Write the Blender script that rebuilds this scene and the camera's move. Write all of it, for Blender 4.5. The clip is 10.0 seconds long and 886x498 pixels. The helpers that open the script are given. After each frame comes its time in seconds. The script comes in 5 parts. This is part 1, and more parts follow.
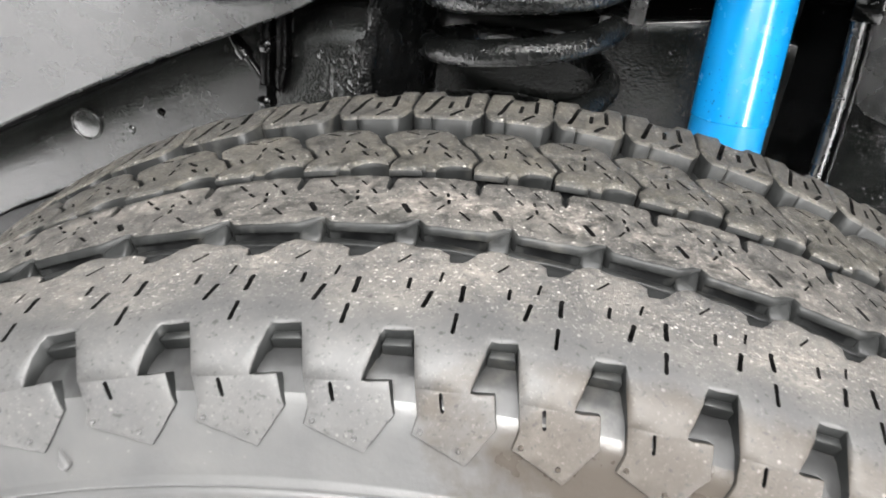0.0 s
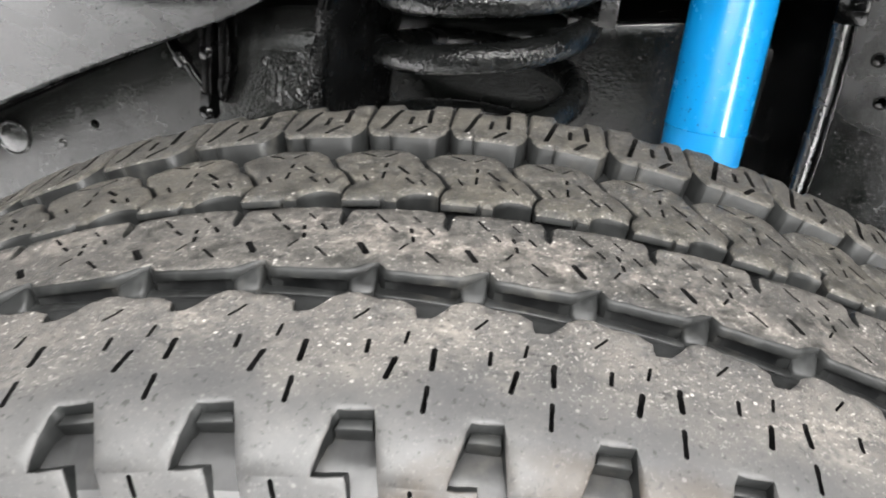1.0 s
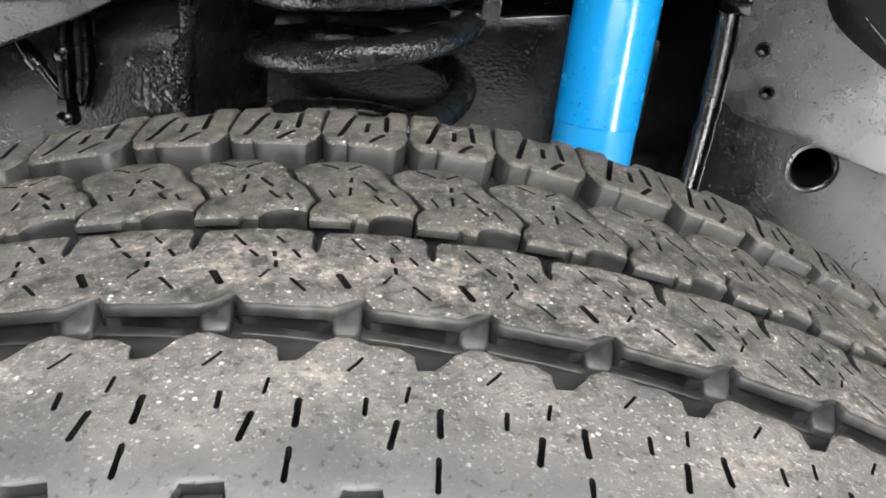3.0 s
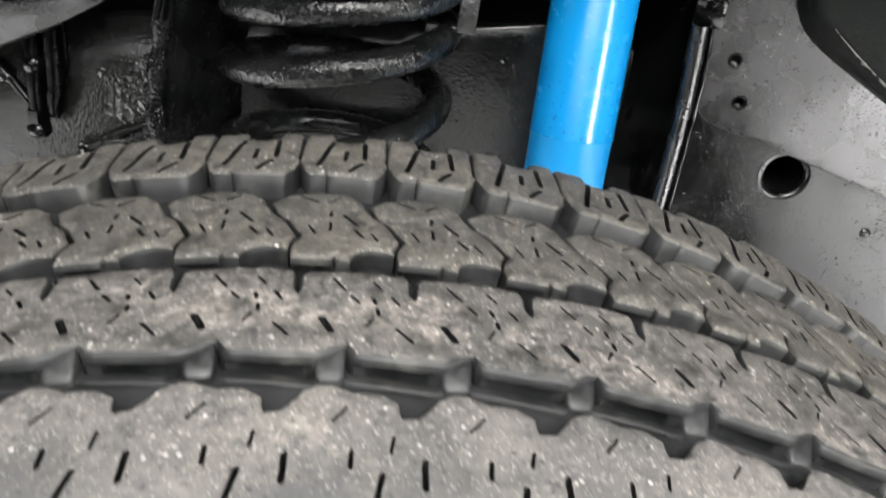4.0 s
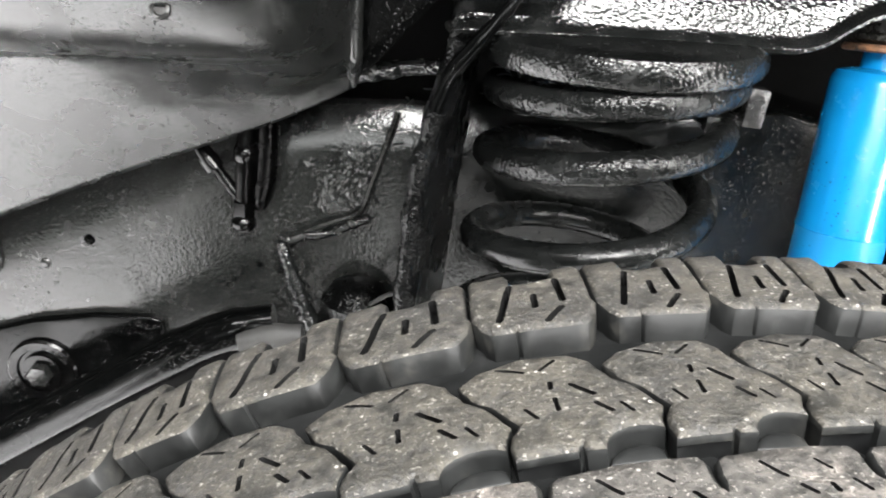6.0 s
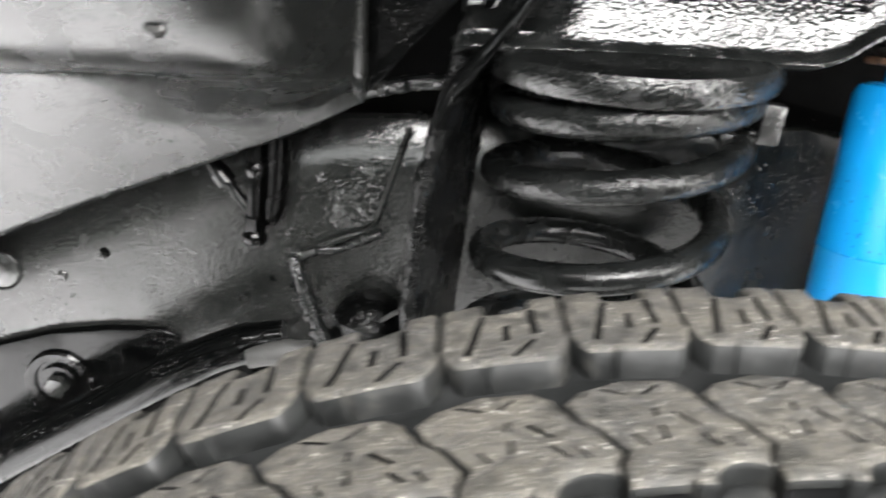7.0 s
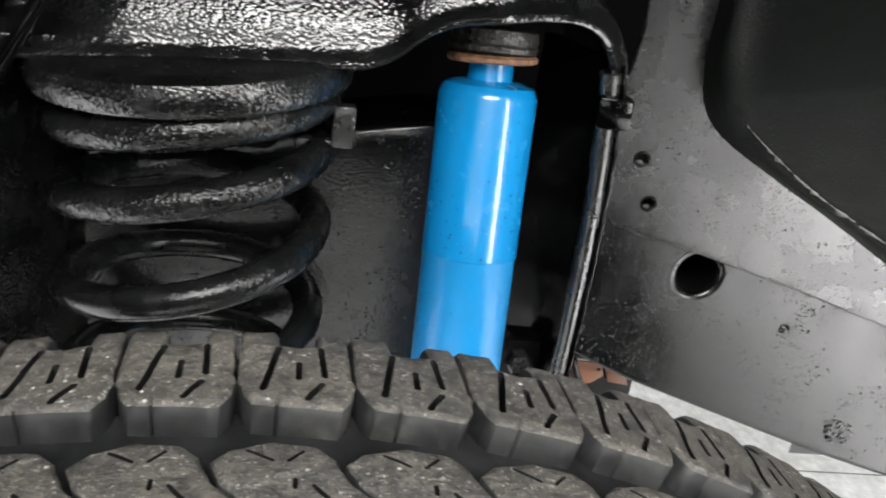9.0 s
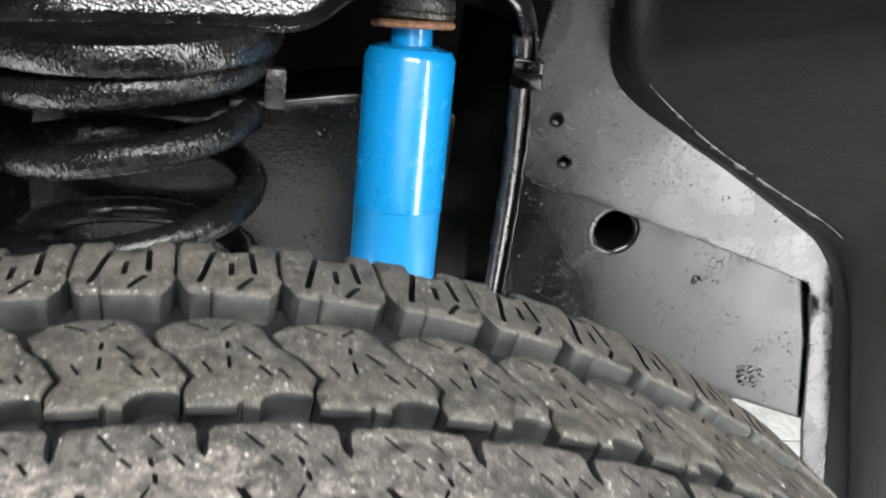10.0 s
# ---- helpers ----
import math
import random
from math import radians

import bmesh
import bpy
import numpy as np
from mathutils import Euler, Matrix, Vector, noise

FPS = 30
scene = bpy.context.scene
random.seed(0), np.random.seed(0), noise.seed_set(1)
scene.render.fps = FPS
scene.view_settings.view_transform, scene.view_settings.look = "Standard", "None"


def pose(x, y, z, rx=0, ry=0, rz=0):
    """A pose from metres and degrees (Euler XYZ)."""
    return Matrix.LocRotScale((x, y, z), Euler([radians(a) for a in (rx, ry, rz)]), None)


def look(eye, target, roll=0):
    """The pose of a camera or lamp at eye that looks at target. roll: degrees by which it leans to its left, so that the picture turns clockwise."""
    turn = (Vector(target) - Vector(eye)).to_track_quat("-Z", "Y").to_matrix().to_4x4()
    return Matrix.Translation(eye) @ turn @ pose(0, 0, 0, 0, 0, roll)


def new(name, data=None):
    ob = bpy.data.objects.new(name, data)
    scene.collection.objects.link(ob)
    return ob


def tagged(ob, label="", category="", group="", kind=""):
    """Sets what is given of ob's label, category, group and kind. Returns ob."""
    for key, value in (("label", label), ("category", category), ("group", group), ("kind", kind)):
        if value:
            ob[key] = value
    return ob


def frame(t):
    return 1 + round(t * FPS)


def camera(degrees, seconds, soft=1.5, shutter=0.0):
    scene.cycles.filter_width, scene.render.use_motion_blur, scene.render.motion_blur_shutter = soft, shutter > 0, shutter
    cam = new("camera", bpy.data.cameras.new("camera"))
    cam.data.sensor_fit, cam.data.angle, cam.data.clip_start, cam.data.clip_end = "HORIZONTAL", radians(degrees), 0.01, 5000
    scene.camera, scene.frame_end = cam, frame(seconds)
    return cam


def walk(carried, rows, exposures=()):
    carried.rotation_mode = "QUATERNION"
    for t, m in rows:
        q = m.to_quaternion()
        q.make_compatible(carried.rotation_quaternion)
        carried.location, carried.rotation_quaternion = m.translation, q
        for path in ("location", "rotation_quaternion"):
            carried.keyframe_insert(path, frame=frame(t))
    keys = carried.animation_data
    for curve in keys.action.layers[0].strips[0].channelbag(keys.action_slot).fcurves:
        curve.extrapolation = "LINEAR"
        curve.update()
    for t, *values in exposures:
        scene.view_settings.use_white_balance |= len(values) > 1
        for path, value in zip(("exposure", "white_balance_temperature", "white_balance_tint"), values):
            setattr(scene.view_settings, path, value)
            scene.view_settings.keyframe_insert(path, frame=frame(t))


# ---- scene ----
cam = camera(52.5, 10.0, 1.8, 0.5)
PATH = [
    (0, (0.02014, -0.35122, 0.96491), (-0.13471, 0.51142, 0.48338), 6.665),
    (0.5, (0.01178, -0.31964, 0.95274), (-0.12578, 0.5467, 0.47261), 6.972),
    (1, (0.00727, -0.30066, 0.95157), (-0.10084, 0.57337, 0.47788), 7.218),
    (1.5, (0.00624, -0.28351, 0.9436), (-0.04736, 0.59914, 0.47663), 8.076),
    (2, (0.00604, -0.27394, 0.9412), (-0.01832, 0.61011, 0.47445), 8.097),
    (2.5, (0.00812, -0.26603, 0.94156), (0.00446, 0.61794, 0.47403), 8.251),
    (3.8, (0.01216, -0.26553, 0.94369), (0.03359, 0.6253, 0.48986), 8.442),
    (4, (0.00666, -0.26042, 0.95343), (0.03996, 0.62374, 0.48743), 8.671),
    (4.5, (-0.03345, -0.24064, 0.96201), (0.00557, 0.65763, 0.52431), 8.65),
    (5, (-0.09553, -0.21969, 0.94769), (-0.04387, 0.69232, 0.54079), 8.683),
    (5.5, (-0.15191, -0.21311, 0.93587), (-0.08138, 0.70207, 0.53903), 9.214),
    (5.7, (-0.1739, -0.21475, 0.93028), (-0.11018, 0.70111, 0.53387), 9.11),
    (6.8, (-0.17105, -0.2064, 0.93097), (-0.18563, 0.71035, 0.53177), 7.956),
    (7, (-0.15044, -0.20182, 0.93673), (-0.16124, 0.71547, 0.53866), 7.955),
    (7.5, (-0.07374, -0.1911, 0.94652), (-0.07602, 0.72671, 0.5495), 8.038),
    (8, (-0.02261, -0.1785, 0.95379), (0.00677, 0.73946, 0.55822), 7.849),
    (8.5, (0.00376, -0.16713, 0.96188), (0.09054, 0.74716, 0.56623), 8.012),
    (9, (0.01143, -0.16598, 0.96113), (0.15281, 0.74154, 0.56562), 8.424),
    (9.5, (0.02026, -0.18624, 0.96281), (0.19505, 0.7174, 0.57181), 8.15),
    (10, (0.0197, -0.21691, 0.95045), (0.21659, 0.68439, 0.56459), 8.181),
]
EXPOSURES = [(0, -0.46), (0.5, -0.50), (1.0, -0.64), (1.5, -0.7), (2.0, -0.7), (2.5, -0.66), (4.0, -0.70), (4.5, -0.74), (5.0, -0.45), (5.5, -0.08), (7.0, -0.01), (7.5, -0.05), (8.0, -0.15), (8.5, -0.8), (9.0, -1.06), (9.5, -0.94), (10.0, -0.72)]
walk(cam, [(t, look(eye, target, roll)) for t, eye, target, roll in PATH], EXPOSURES)

# ---- world and light ----
world = bpy.data.worlds.new("workshop_air")
scene.world = world
world.use_nodes = True
world.node_tree.nodes["Background"].inputs[0].default_value = (0.80, 0.87, 0.84, 1)
world.node_tree.nodes["Background"].inputs[1].default_value = 0.01


def area_lamp(name, eye, target, sx, sy, watts, colour, spread=180):
    data = bpy.data.lights.new(name, "AREA")
    data.shape, data.size, data.size_y, data.energy, data.color, data.spread = "RECTANGLE", sx, sy, watts, colour, radians(spread)
    ob = new(name, data)
    ob.matrix_world = look(eye, target)
    return ob


area_lamp("work_lamp", (0.98, -0.64, 1.12), (0.08, 0.25, 0.80), 0.20, 0.95, 32.0, (1.0, 0.985, 0.97))
# unseen strip, added to put a highlight on the rail's rolled edge
area_lamp("rail_edge_fill", (-0.35, -1.75, 1.08), (-0.15, 0.4, 0.76), 1.5, 0.36, 15.0, (0.98, 1.0, 0.99))
area_lamp("hand_lamp", (0.06, -1.02, 1.70), (0.0, 0.3, 0.86), 1.00, 0.44, 76.0, (1.0, 0.985, 0.97))
area_lamp("ceiling_lamp", (-0.1, -1.25, 2.8), (-0.1, -0.8, 0.0), 2.6, 0.5, 185.0, (1.0, 0.99, 0.98))
# added floor lights, out of view, that brighten what the glossy panels reflect
area_lamp("floor_fill_front", (-1.15, -0.10, 0.40), (-1.15, -0.099, 0.0), 1.9, 1.4, 92.0, (1.0, 0.985, 1.0), 90)
area_lamp("floor_fill_rear", (1.86, -0.95, 1.2), (1.86, -0.949, 0.0), 1.4, 2.0, 215.0, (1.0, 0.985, 1.0), 36)
area_lamp("rear_ceiling_lamp", (0.4, 2.4, 2.9), (0.2, 1.6, 0.0), 2.4, 0.5, 130.0, (1.0, 1.0, 0.98))


# ---- materials ----
class Nodes:
    """A small writer of node materials; textures follow the place in the world."""

    def __init__(self, name):
        self.mat = bpy.data.materials.new(name)
        self.mat.use_nodes = True
        self.tree = self.mat.node_tree
        self.bsdf = self.tree.nodes["Principled BSDF"]
        self.place = self.tree.nodes.new("ShaderNodeNewGeometry").outputs["Position"]

    def add(self, kind, **inputs):
        node = self.tree.nodes.new(kind)
        for key, value in inputs.items():
            self.put(node.inputs[key.replace("_", " ")], value)
        return node

    def put(self, socket, value):
        if hasattr(value, "links"):
            self.tree.links.new(value, socket)
        else:
            socket.default_value = value

    def noise(self, scale, detail=4.0, rough=0.55, stretch=None):
        where = self.place
        if stretch:
            where = self.add("ShaderNodeMapping", Vector=self.place, Scale=stretch).outputs[0]
        node = self.add("ShaderNodeTexNoise", Vector=where, Scale=scale, Detail=detail, Roughness=rough)
        return node.outputs["Fac"]

    def dots(self, scale, feature="F1"):
        node = self.add("ShaderNodeTexVoronoi", Vector=self.place, Scale=scale)
        node.feature = feature
        return node.outputs["Distance"]

    def ramp(self, fac, a, b, lo=0.0, hi=1.0):
        node = self.add("ShaderNodeMapRange", Value=fac)
        node.inputs["From Min"].default_value, node.inputs["From Max"].default_value = a, b
        node.inputs["To Min"].default_value, node.inputs["To Max"].default_value = lo, hi
        return node.outputs[0]

    def math(self, op, a, b):
        node = self.tree.nodes.new("ShaderNodeMath")
        node.operation = op
        self.put(node.inputs[0], a)
        self.put(node.inputs[1], b)
        return node.outputs[0]

    def mix(self, fac, a, b):
        node = self.tree.nodes.new("ShaderNodeMix")
        node.data_type = "RGBA"
        self.put(node.inputs[0], fac)
        self.put(node.inputs[6], a if hasattr(a, "links") else (*a, 1))
        self.put(node.inputs[7], b if hasattr(b, "links") else (*b, 1))
        return node.outputs[2]

    def bump(self, height, distance, strength=1.0, after=None):
        node = self.add("ShaderNodeBump", Height=height, Distance=distance, Strength=strength)
        if after is not None:
            self.put(node.inputs["Normal"], after)
        return node.outputs[0]

    def done(self, colour, rough, normal=None, metal=0.0, spec=0.5, coat=0.0):
        self.put(self.bsdf.inputs["Base Color"], colour if hasattr(colour, "links") else (*colour, 1))
        self.put(self.bsdf.inputs["Roughness"], rough)
        self.put(self.bsdf.inputs["Metallic"], metal)
        self.put(self.bsdf.inputs["Specular IOR Level"], spec)
        if coat:
            self.put(self.bsdf.inputs["Coat Weight"], coat)
            self.bsdf.inputs["Coat Roughness"].default_value = 0.05
        if normal is not None:
            self.put(self.bsdf.inputs["Normal"], normal)
        return self.mat


def across_tyre(n):
    """Metres across the tread from the tyre's middle, negative on the outer side."""
    spot = n.add("ShaderNodeSeparateXYZ", Vector=n.place)
    return n.math("ADD", n.math("SUBTRACT", spot.outputs["Y"], n.math("MULTIPLY", spot.outputs["X"], 0.0747)), 0.016)


def wet_stain(n):
    """Where the brown wet stain lies on the outer side of the tyre: one stretch with a ragged edge."""
    along = n.add("ShaderNodeSeparateXYZ", Vector=n.place)
    edge = n.math("ADD", along.outputs["X"], n.math("MULTIPLY", n.noise(28, 5, 0.65), 0.14))
    low = n.ramp(n.math("ADD", across_tyre(n), n.math("MULTIPLY", n.noise(60, 4, 0.6), 0.014)), -0.114, -0.108, 1.0, 0.0)
    return n.math("MULTIPLY", n.ramp(edge, 0.055, 0.080, 0.0, 0.85), low)


def tread_rubber(name, dust, tint, bright, smear=0.0, clean=False, glint_amount=0.6, uneven=0.0):
    """Worn tread: dark rubber, a film of dust in patches, fine grit with glints put into its colour."""
    n = Nodes(name)
    broad, mottle, fine = n.noise(22, 4, 0.6), n.noise(330, 4, 0.7), n.noise(1000, 4, 0.75)
    film = n.ramp(n.math("ADD", n.math("MULTIPLY", broad, 0.7), n.math("MULTIPLY", mottle, 1.0)), 0.72, 1.02, 0.08, 1.0)
    worn = 1.0
    if clean:
        # rain and kerbs keep the outer edge of the shoulder clean
        worn = n.ramp(n.math("ADD", across_tyre(n), n.math("MULTIPLY", broad, 0.045)), -0.086, -0.058, 0.08, 1.0)
        film = n.math("MULTIPLY", film, worn)
    base = n.mix(n.ramp(fine, 0.35, 0.7), (0.018, 0.0178, 0.0178), (0.072, 0.070, 0.067))
    if clean:
        base = n.mix(n.ramp(fine, 0.35, 0.7), (0.050, 0.049, 0.0485), (0.100, 0.097, 0.094))
        base = n.mix(worn, n.mix(n.ramp(broad, 0.3, 0.75), (0.055, 0.055, 0.056), (0.074, 0.073, 0.072)), base)
        base = n.mix(wet_stain(n), base, (0.036, 0.029, 0.022))
    colour = n.mix(n.math("MULTIPLY", film, dust), base, tint)
    pale = n.math("MULTIPLY", n.ramp(n.noise(26, 6, 0.7, (1.0, 1.6, 1.0)), 0.54, 0.68, 0.0, bright), n.ramp(mottle, 0.38, 0.60))
    colour = n.mix(n.math("MULTIPLY", pale, worn), colour, (0.44, 0.40, 0.35))
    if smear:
        # dried pale scrapes in a band along the rib, some light put into them
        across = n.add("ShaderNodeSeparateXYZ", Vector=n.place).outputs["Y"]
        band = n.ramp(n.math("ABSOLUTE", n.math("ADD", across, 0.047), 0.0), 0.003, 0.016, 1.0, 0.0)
        pale_film = n.math("MULTIPLY", n.math("MULTIPLY", band, n.ramp(n.noise(30, 6, 0.75), 0.50, 0.62, 0.0, smear)), n.ramp(n.noise(300, 4, 0.7), 0.36, 0.58))
        colour = n.mix(pale_film, colour, (0.42, 0.37, 0.33))
    # pale specks: grit, with glints put into the colour
    grit = n.ramp(n.noise(820, 3, 0.6), 0.595, 0.67)
    lump = n.math("MULTIPLY", n.ramp(n.noise(300, 4, 0.65), 0.62, 0.70), n.ramp(n.noise(60, 4, 0.7), 0.46, 0.58))
    glint_speck = n.math("MAXIMUM", grit, lump)
    if clean:
        glint_speck = n.math("MULTIPLY", glint_speck, n.ramp(worn, 0.1, 0.9, 0.07, 1.0))
    colour = n.mix(n.math("MULTIPLY", glint_speck, glint_amount), colour, (0.62, 0.59, 0.54))
    glint_crumb = n.math("MULTIPLY", n.ramp(n.dots(270.0), 0.12, 0.20, 1.0, 0.0), n.ramp(n.noise(70, 4, 0.65), 0.52, 0.58, 0.0, 0.35 + 0.6 * glint_amount))
    if clean:
        glint_crumb = n.math("MULTIPLY", glint_crumb, n.ramp(worn, 0.1, 0.9, 0.12, 1.0))
    colour = n.mix(glint_crumb, colour, (0.72, 0.69, 0.64))
    pits = n.ramp(n.noise(480, 3, 0.6), 0.32, 0.40, 0.75, 0.0)
    colour = n.mix(pits, colour, (0.018, 0.018, 0.018))
    rough = n.ramp(mottle, 0.3, 0.72, 0.30, 0.66)
    rough = n.math("SUBTRACT", rough, n.math("MULTIPLY", grit, 0.22))
    normal = n.bump(fine, 0.0008, n.math("MULTIPLY", worn, 0.8) if clean else 0.8)
    if clean:
        rough = n.add("ShaderNodeMix", Factor=worn, A=n.ramp(broad, 0.3, 0.8, 0.54, 0.66), B=rough).outputs[0]
    if uneven:
        hollow = n.noise(110, 4, 0.6)
        normal = n.bump(hollow, uneven, 0.9, normal)
        colour = n.mix(n.ramp(hollow, 0.34, 0.50, 0.75, 0.0), colour, (0.020, 0.020, 0.018))
    normal = n.bump(mottle, 0.0008, n.math("MULTIPLY", worn, 0.8) if clean else 0.8, normal)
    normal = n.bump(n.math("MAXIMUM", glint_speck, glint_crumb), 0.0005, 0.8, normal)
    return n.done(colour, rough, normal, spec=0.5)


def plain_rubber(name, colour, rough, relief=0.00015, spec=0.5):
    n = Nodes(name)
    film = n.noise(45, 4, 0.6)
    shade = n.mix(n.ramp(film, 0.35, 0.72), colour, tuple(min(1, c * 1.55 + 0.01) for c in colour))
    streak = n.ramp(n.noise(120, 3, 0.6, (1.0, 0.25, 0.4)), 0.58, 0.75, 0.0, 0.30)
    shade = n.mix(streak, shade, tuple(min(1, c * 3 + 0.02) for c in colour))
    return n.done(shade, n.ramp(film, 0.3, 0.8, rough - 0.08, rough + 0.12), n.bump(n.noise(500, 3, 0.6), relief, 0.6), spec=spec)


def wall_rubber(name, colour, rough):
    """Sides of the tread blocks: smooth moulded rubber with a thin veil of dust and a few smudges."""
    n = Nodes(name)
    broad, mottle = n.noise(55, 4, 0.6), n.noise(210, 3, 0.6)
    shade = n.mix(n.ramp(broad, 0.34, 0.68), tuple(c * 0.6 for c in colour), tuple(c * 1.5 + 0.004 for c in colour))
    pale_film = n.math("MULTIPLY", n.ramp(n.noise(38, 4, 0.6), 0.54, 0.68, 0.0, 0.45), n.ramp(mottle, 0.38, 0.60))
    shade = n.mix(pale_film, shade, (0.070, 0.066, 0.058))
    streak = n.ramp(n.noise(150, 3, 0.6, (1.0, 0.2, 0.35)), 0.56, 0.74, 0.0, 0.25)
    shade = n.mix(streak, shade, (0.060, 0.062, 0.060))
    normal = n.bump(n.noise(70, 3, 0.5), 0.0010, 0.6)
    normal = n.bump(n.noise(700, 3, 0.6), 0.0001, 0.5, normal)
    return n.done(shade, n.ramp(broad, 0.32, 0.70, rough - 0.06, rough + 0.12), normal, spec=0.4)


def sidewall_rubber(name):
    """Clean black rubber with a wet brown stain over one stretch, its edge ragged."""
    n = Nodes(name)
    film = n.noise(45, 4, 0.6)
    shade = n.mix(n.ramp(film, 0.3, 0.75), (0.064, 0.064, 0.065), (0.084, 0.083, 0.082))
    stain = wet_stain(n)
    shade = n.mix(stain, shade, (0.036, 0.029, 0.022))
    specks = n.math("MULTIPLY", n.ramp(n.noise(380, 3, 0.6), 0.67, 0.72, 0.0, 0.3), n.ramp(film, 0.5, 0.62))
    shade = n.mix(specks, shade, (0.34, 0.33, 0.31))
    rough = n.math("SUBTRACT", n.ramp(film, 0.3, 0.8, 0.33, 0.46), n.math("MULTIPLY", stain, 0.10))
    return n.done(shade, rough, n.bump(n.noise(420, 3, 0.6), 0.0002, 0.6))


def undercoat(name, colour, rough, lump_size, lump, fine, drops=0.0, dusty=0.25, spec=0.5, thick_above=None, veil_ahead=False):
    """Sprayed black underbody paint: glossy, with runs, lumps and droplets."""
    n = Nodes(name)
    broad = n.noise(9, 4, 0.55)
    shade = n.mix(n.ramp(broad, 0.42, 0.75, 0.0, dusty), colour, (0.20, 0.20, 0.195))
    grime = n.ramp(n.noise(60, 5, 0.65), 0.56, 0.72, 0.0, 0.5)
    shade = n.mix(grime, shade, tuple(c * 0.45 for c in colour))
    if veil_ahead:
        # road dust veils the part ahead of the tower, reflected light put into its grey
        along = n.add("ShaderNodeSeparateXYZ", Vector=n.place).outputs["X"]
        veil = n.math("MULTIPLY", n.ramp(along, -0.19, -0.165, 1.0, 0.0), n.ramp(n.math("ADD", n.math("MULTIPLY", n.noise(12, 4), 0.6), n.math("MULTIPLY", n.noise(260, 3), 0.5)), 0.42, 0.72, 0.2, 1.0))
        shade = n.mix(veil, shade, (0.020, 0.0205, 0.0196))
        lump_size, lump = 70, 0.00022
        # wet spots
        spots = n.math("MULTIPLY", n.ramp(n.noise(105, 3, 0.55), 0.57, 0.63, 0.0, 0.9), n.ramp(n.noise(14, 3), 0.40, 0.55))
        shade = n.mix(spots, shade, (0.001, 0.0011, 0.001))
    thickness = n.ramp(along, -0.20, -0.16, 0.9, 0.16) if veil_ahead else 0.8
    if thick_above is not None:
        # the coat thins out downwards
        height = n.add("ShaderNodeSeparateXYZ", Vector=n.place).outputs["Z"]
        thickness = n.ramp(height, thick_above - 0.03, thick_above + 0.03, 0.15, 0.9)
    normal = n.bump(n.noise(lump_size, 3, 0.55), lump, thickness)
    normal = n.bump(n.noise(700, 3, 0.6), fine, 0.7, normal)
    if veil_ahead:
        # sprayed-on grain
        grain = n.ramp(n.math("ADD", n.dots(330.0), n.math("MULTIPLY", n.noise(300, 2), 0.7)), 0.35, 1.05, 1.0, 0.0)
        normal = n.bump(grain, 0.00017, n.math("MULTIPLY", n.ramp(n.noise(16, 3), 0.36, 0.62, 0.2, 0.8), n.ramp(along, -0.16, 0.22, 1.0, 0.15)), normal)
    rough_in = n.ramp(n.noise(35, 4, 0.6), 0.3, 0.75, rough - 0.07, rough + 0.14)
    if drops:
        bead = n.math("MULTIPLY", n.ramp(n.dots(230.0), 0.06, 0.26, 1.0, 0.0), n.ramp(n.noise(30, 4), 0.55, 0.62))
        fleck = n.math("MULTIPLY", n.ramp(n.dots(400.0), 0.04, 0.26, 1.0, 0.0), n.ramp(n.noise(17, 4), 0.42, 0.56))
        bead = n.math("ADD", bead, n.math("MULTIPLY", fleck, 0.8))
        normal = n.bump(bead, drops, 1.0, normal)
        rough_in = n.math("SUBTRACT", rough_in, n.math("MULTIPLY", bead, 0.13))
    return n.done(shade, rough_in, normal, spec=spec)


def underseal(name, colour, rough, thick_above=None, lump=0.0016, blob=0.00055, spec=0.5):
    """Brushed-on black underseal: soft swells, close-set blobs that glint, dull bare patches."""
    n = Nodes(name)
    broad, swell = n.noise(26, 4, 0.6), n.noise(130, 3, 0.5)
    shade = n.mix(n.ramp(broad, 0.40, 0.70), colour, tuple(c * 2.2 + 0.002 for c in colour))
    coat = 0.85
    if thick_above is not None:
        # the coat thins out downwards
        height = n.add("ShaderNodeSeparateXYZ", Vector=n.place).outputs["Z"]
        coat = n.ramp(height, thick_above - 0.02, thick_above + 0.03, 0.04, 0.9)
        spec = n.ramp(height, thick_above - 0.04, thick_above + 0.03, 0.20, spec)
    beads = n.ramp(n.math("ADD", n.dots(420.0), n.math("MULTIPLY", n.noise(380, 2), 0.6)), 0.35, 1.0, 1.0, 0.0)
    drops = n.math("MULTIPLY", n.ramp(n.dots(420.0), 0.05, 0.32, 1.0, 0.0), n.ramp(n.noise(60, 3), 0.48, 0.60))
    normal = n.bump(swell, lump, coat)
    normal = n.bump(beads, blob, coat, normal)
    normal = n.bump(drops, blob * 0.6, coat, normal)
    return n.done(shade, n.ramp(n.noise(70, 4, 0.6), 0.3, 0.72, rough - 0.05, rough + 0.16), normal, spec=spec)


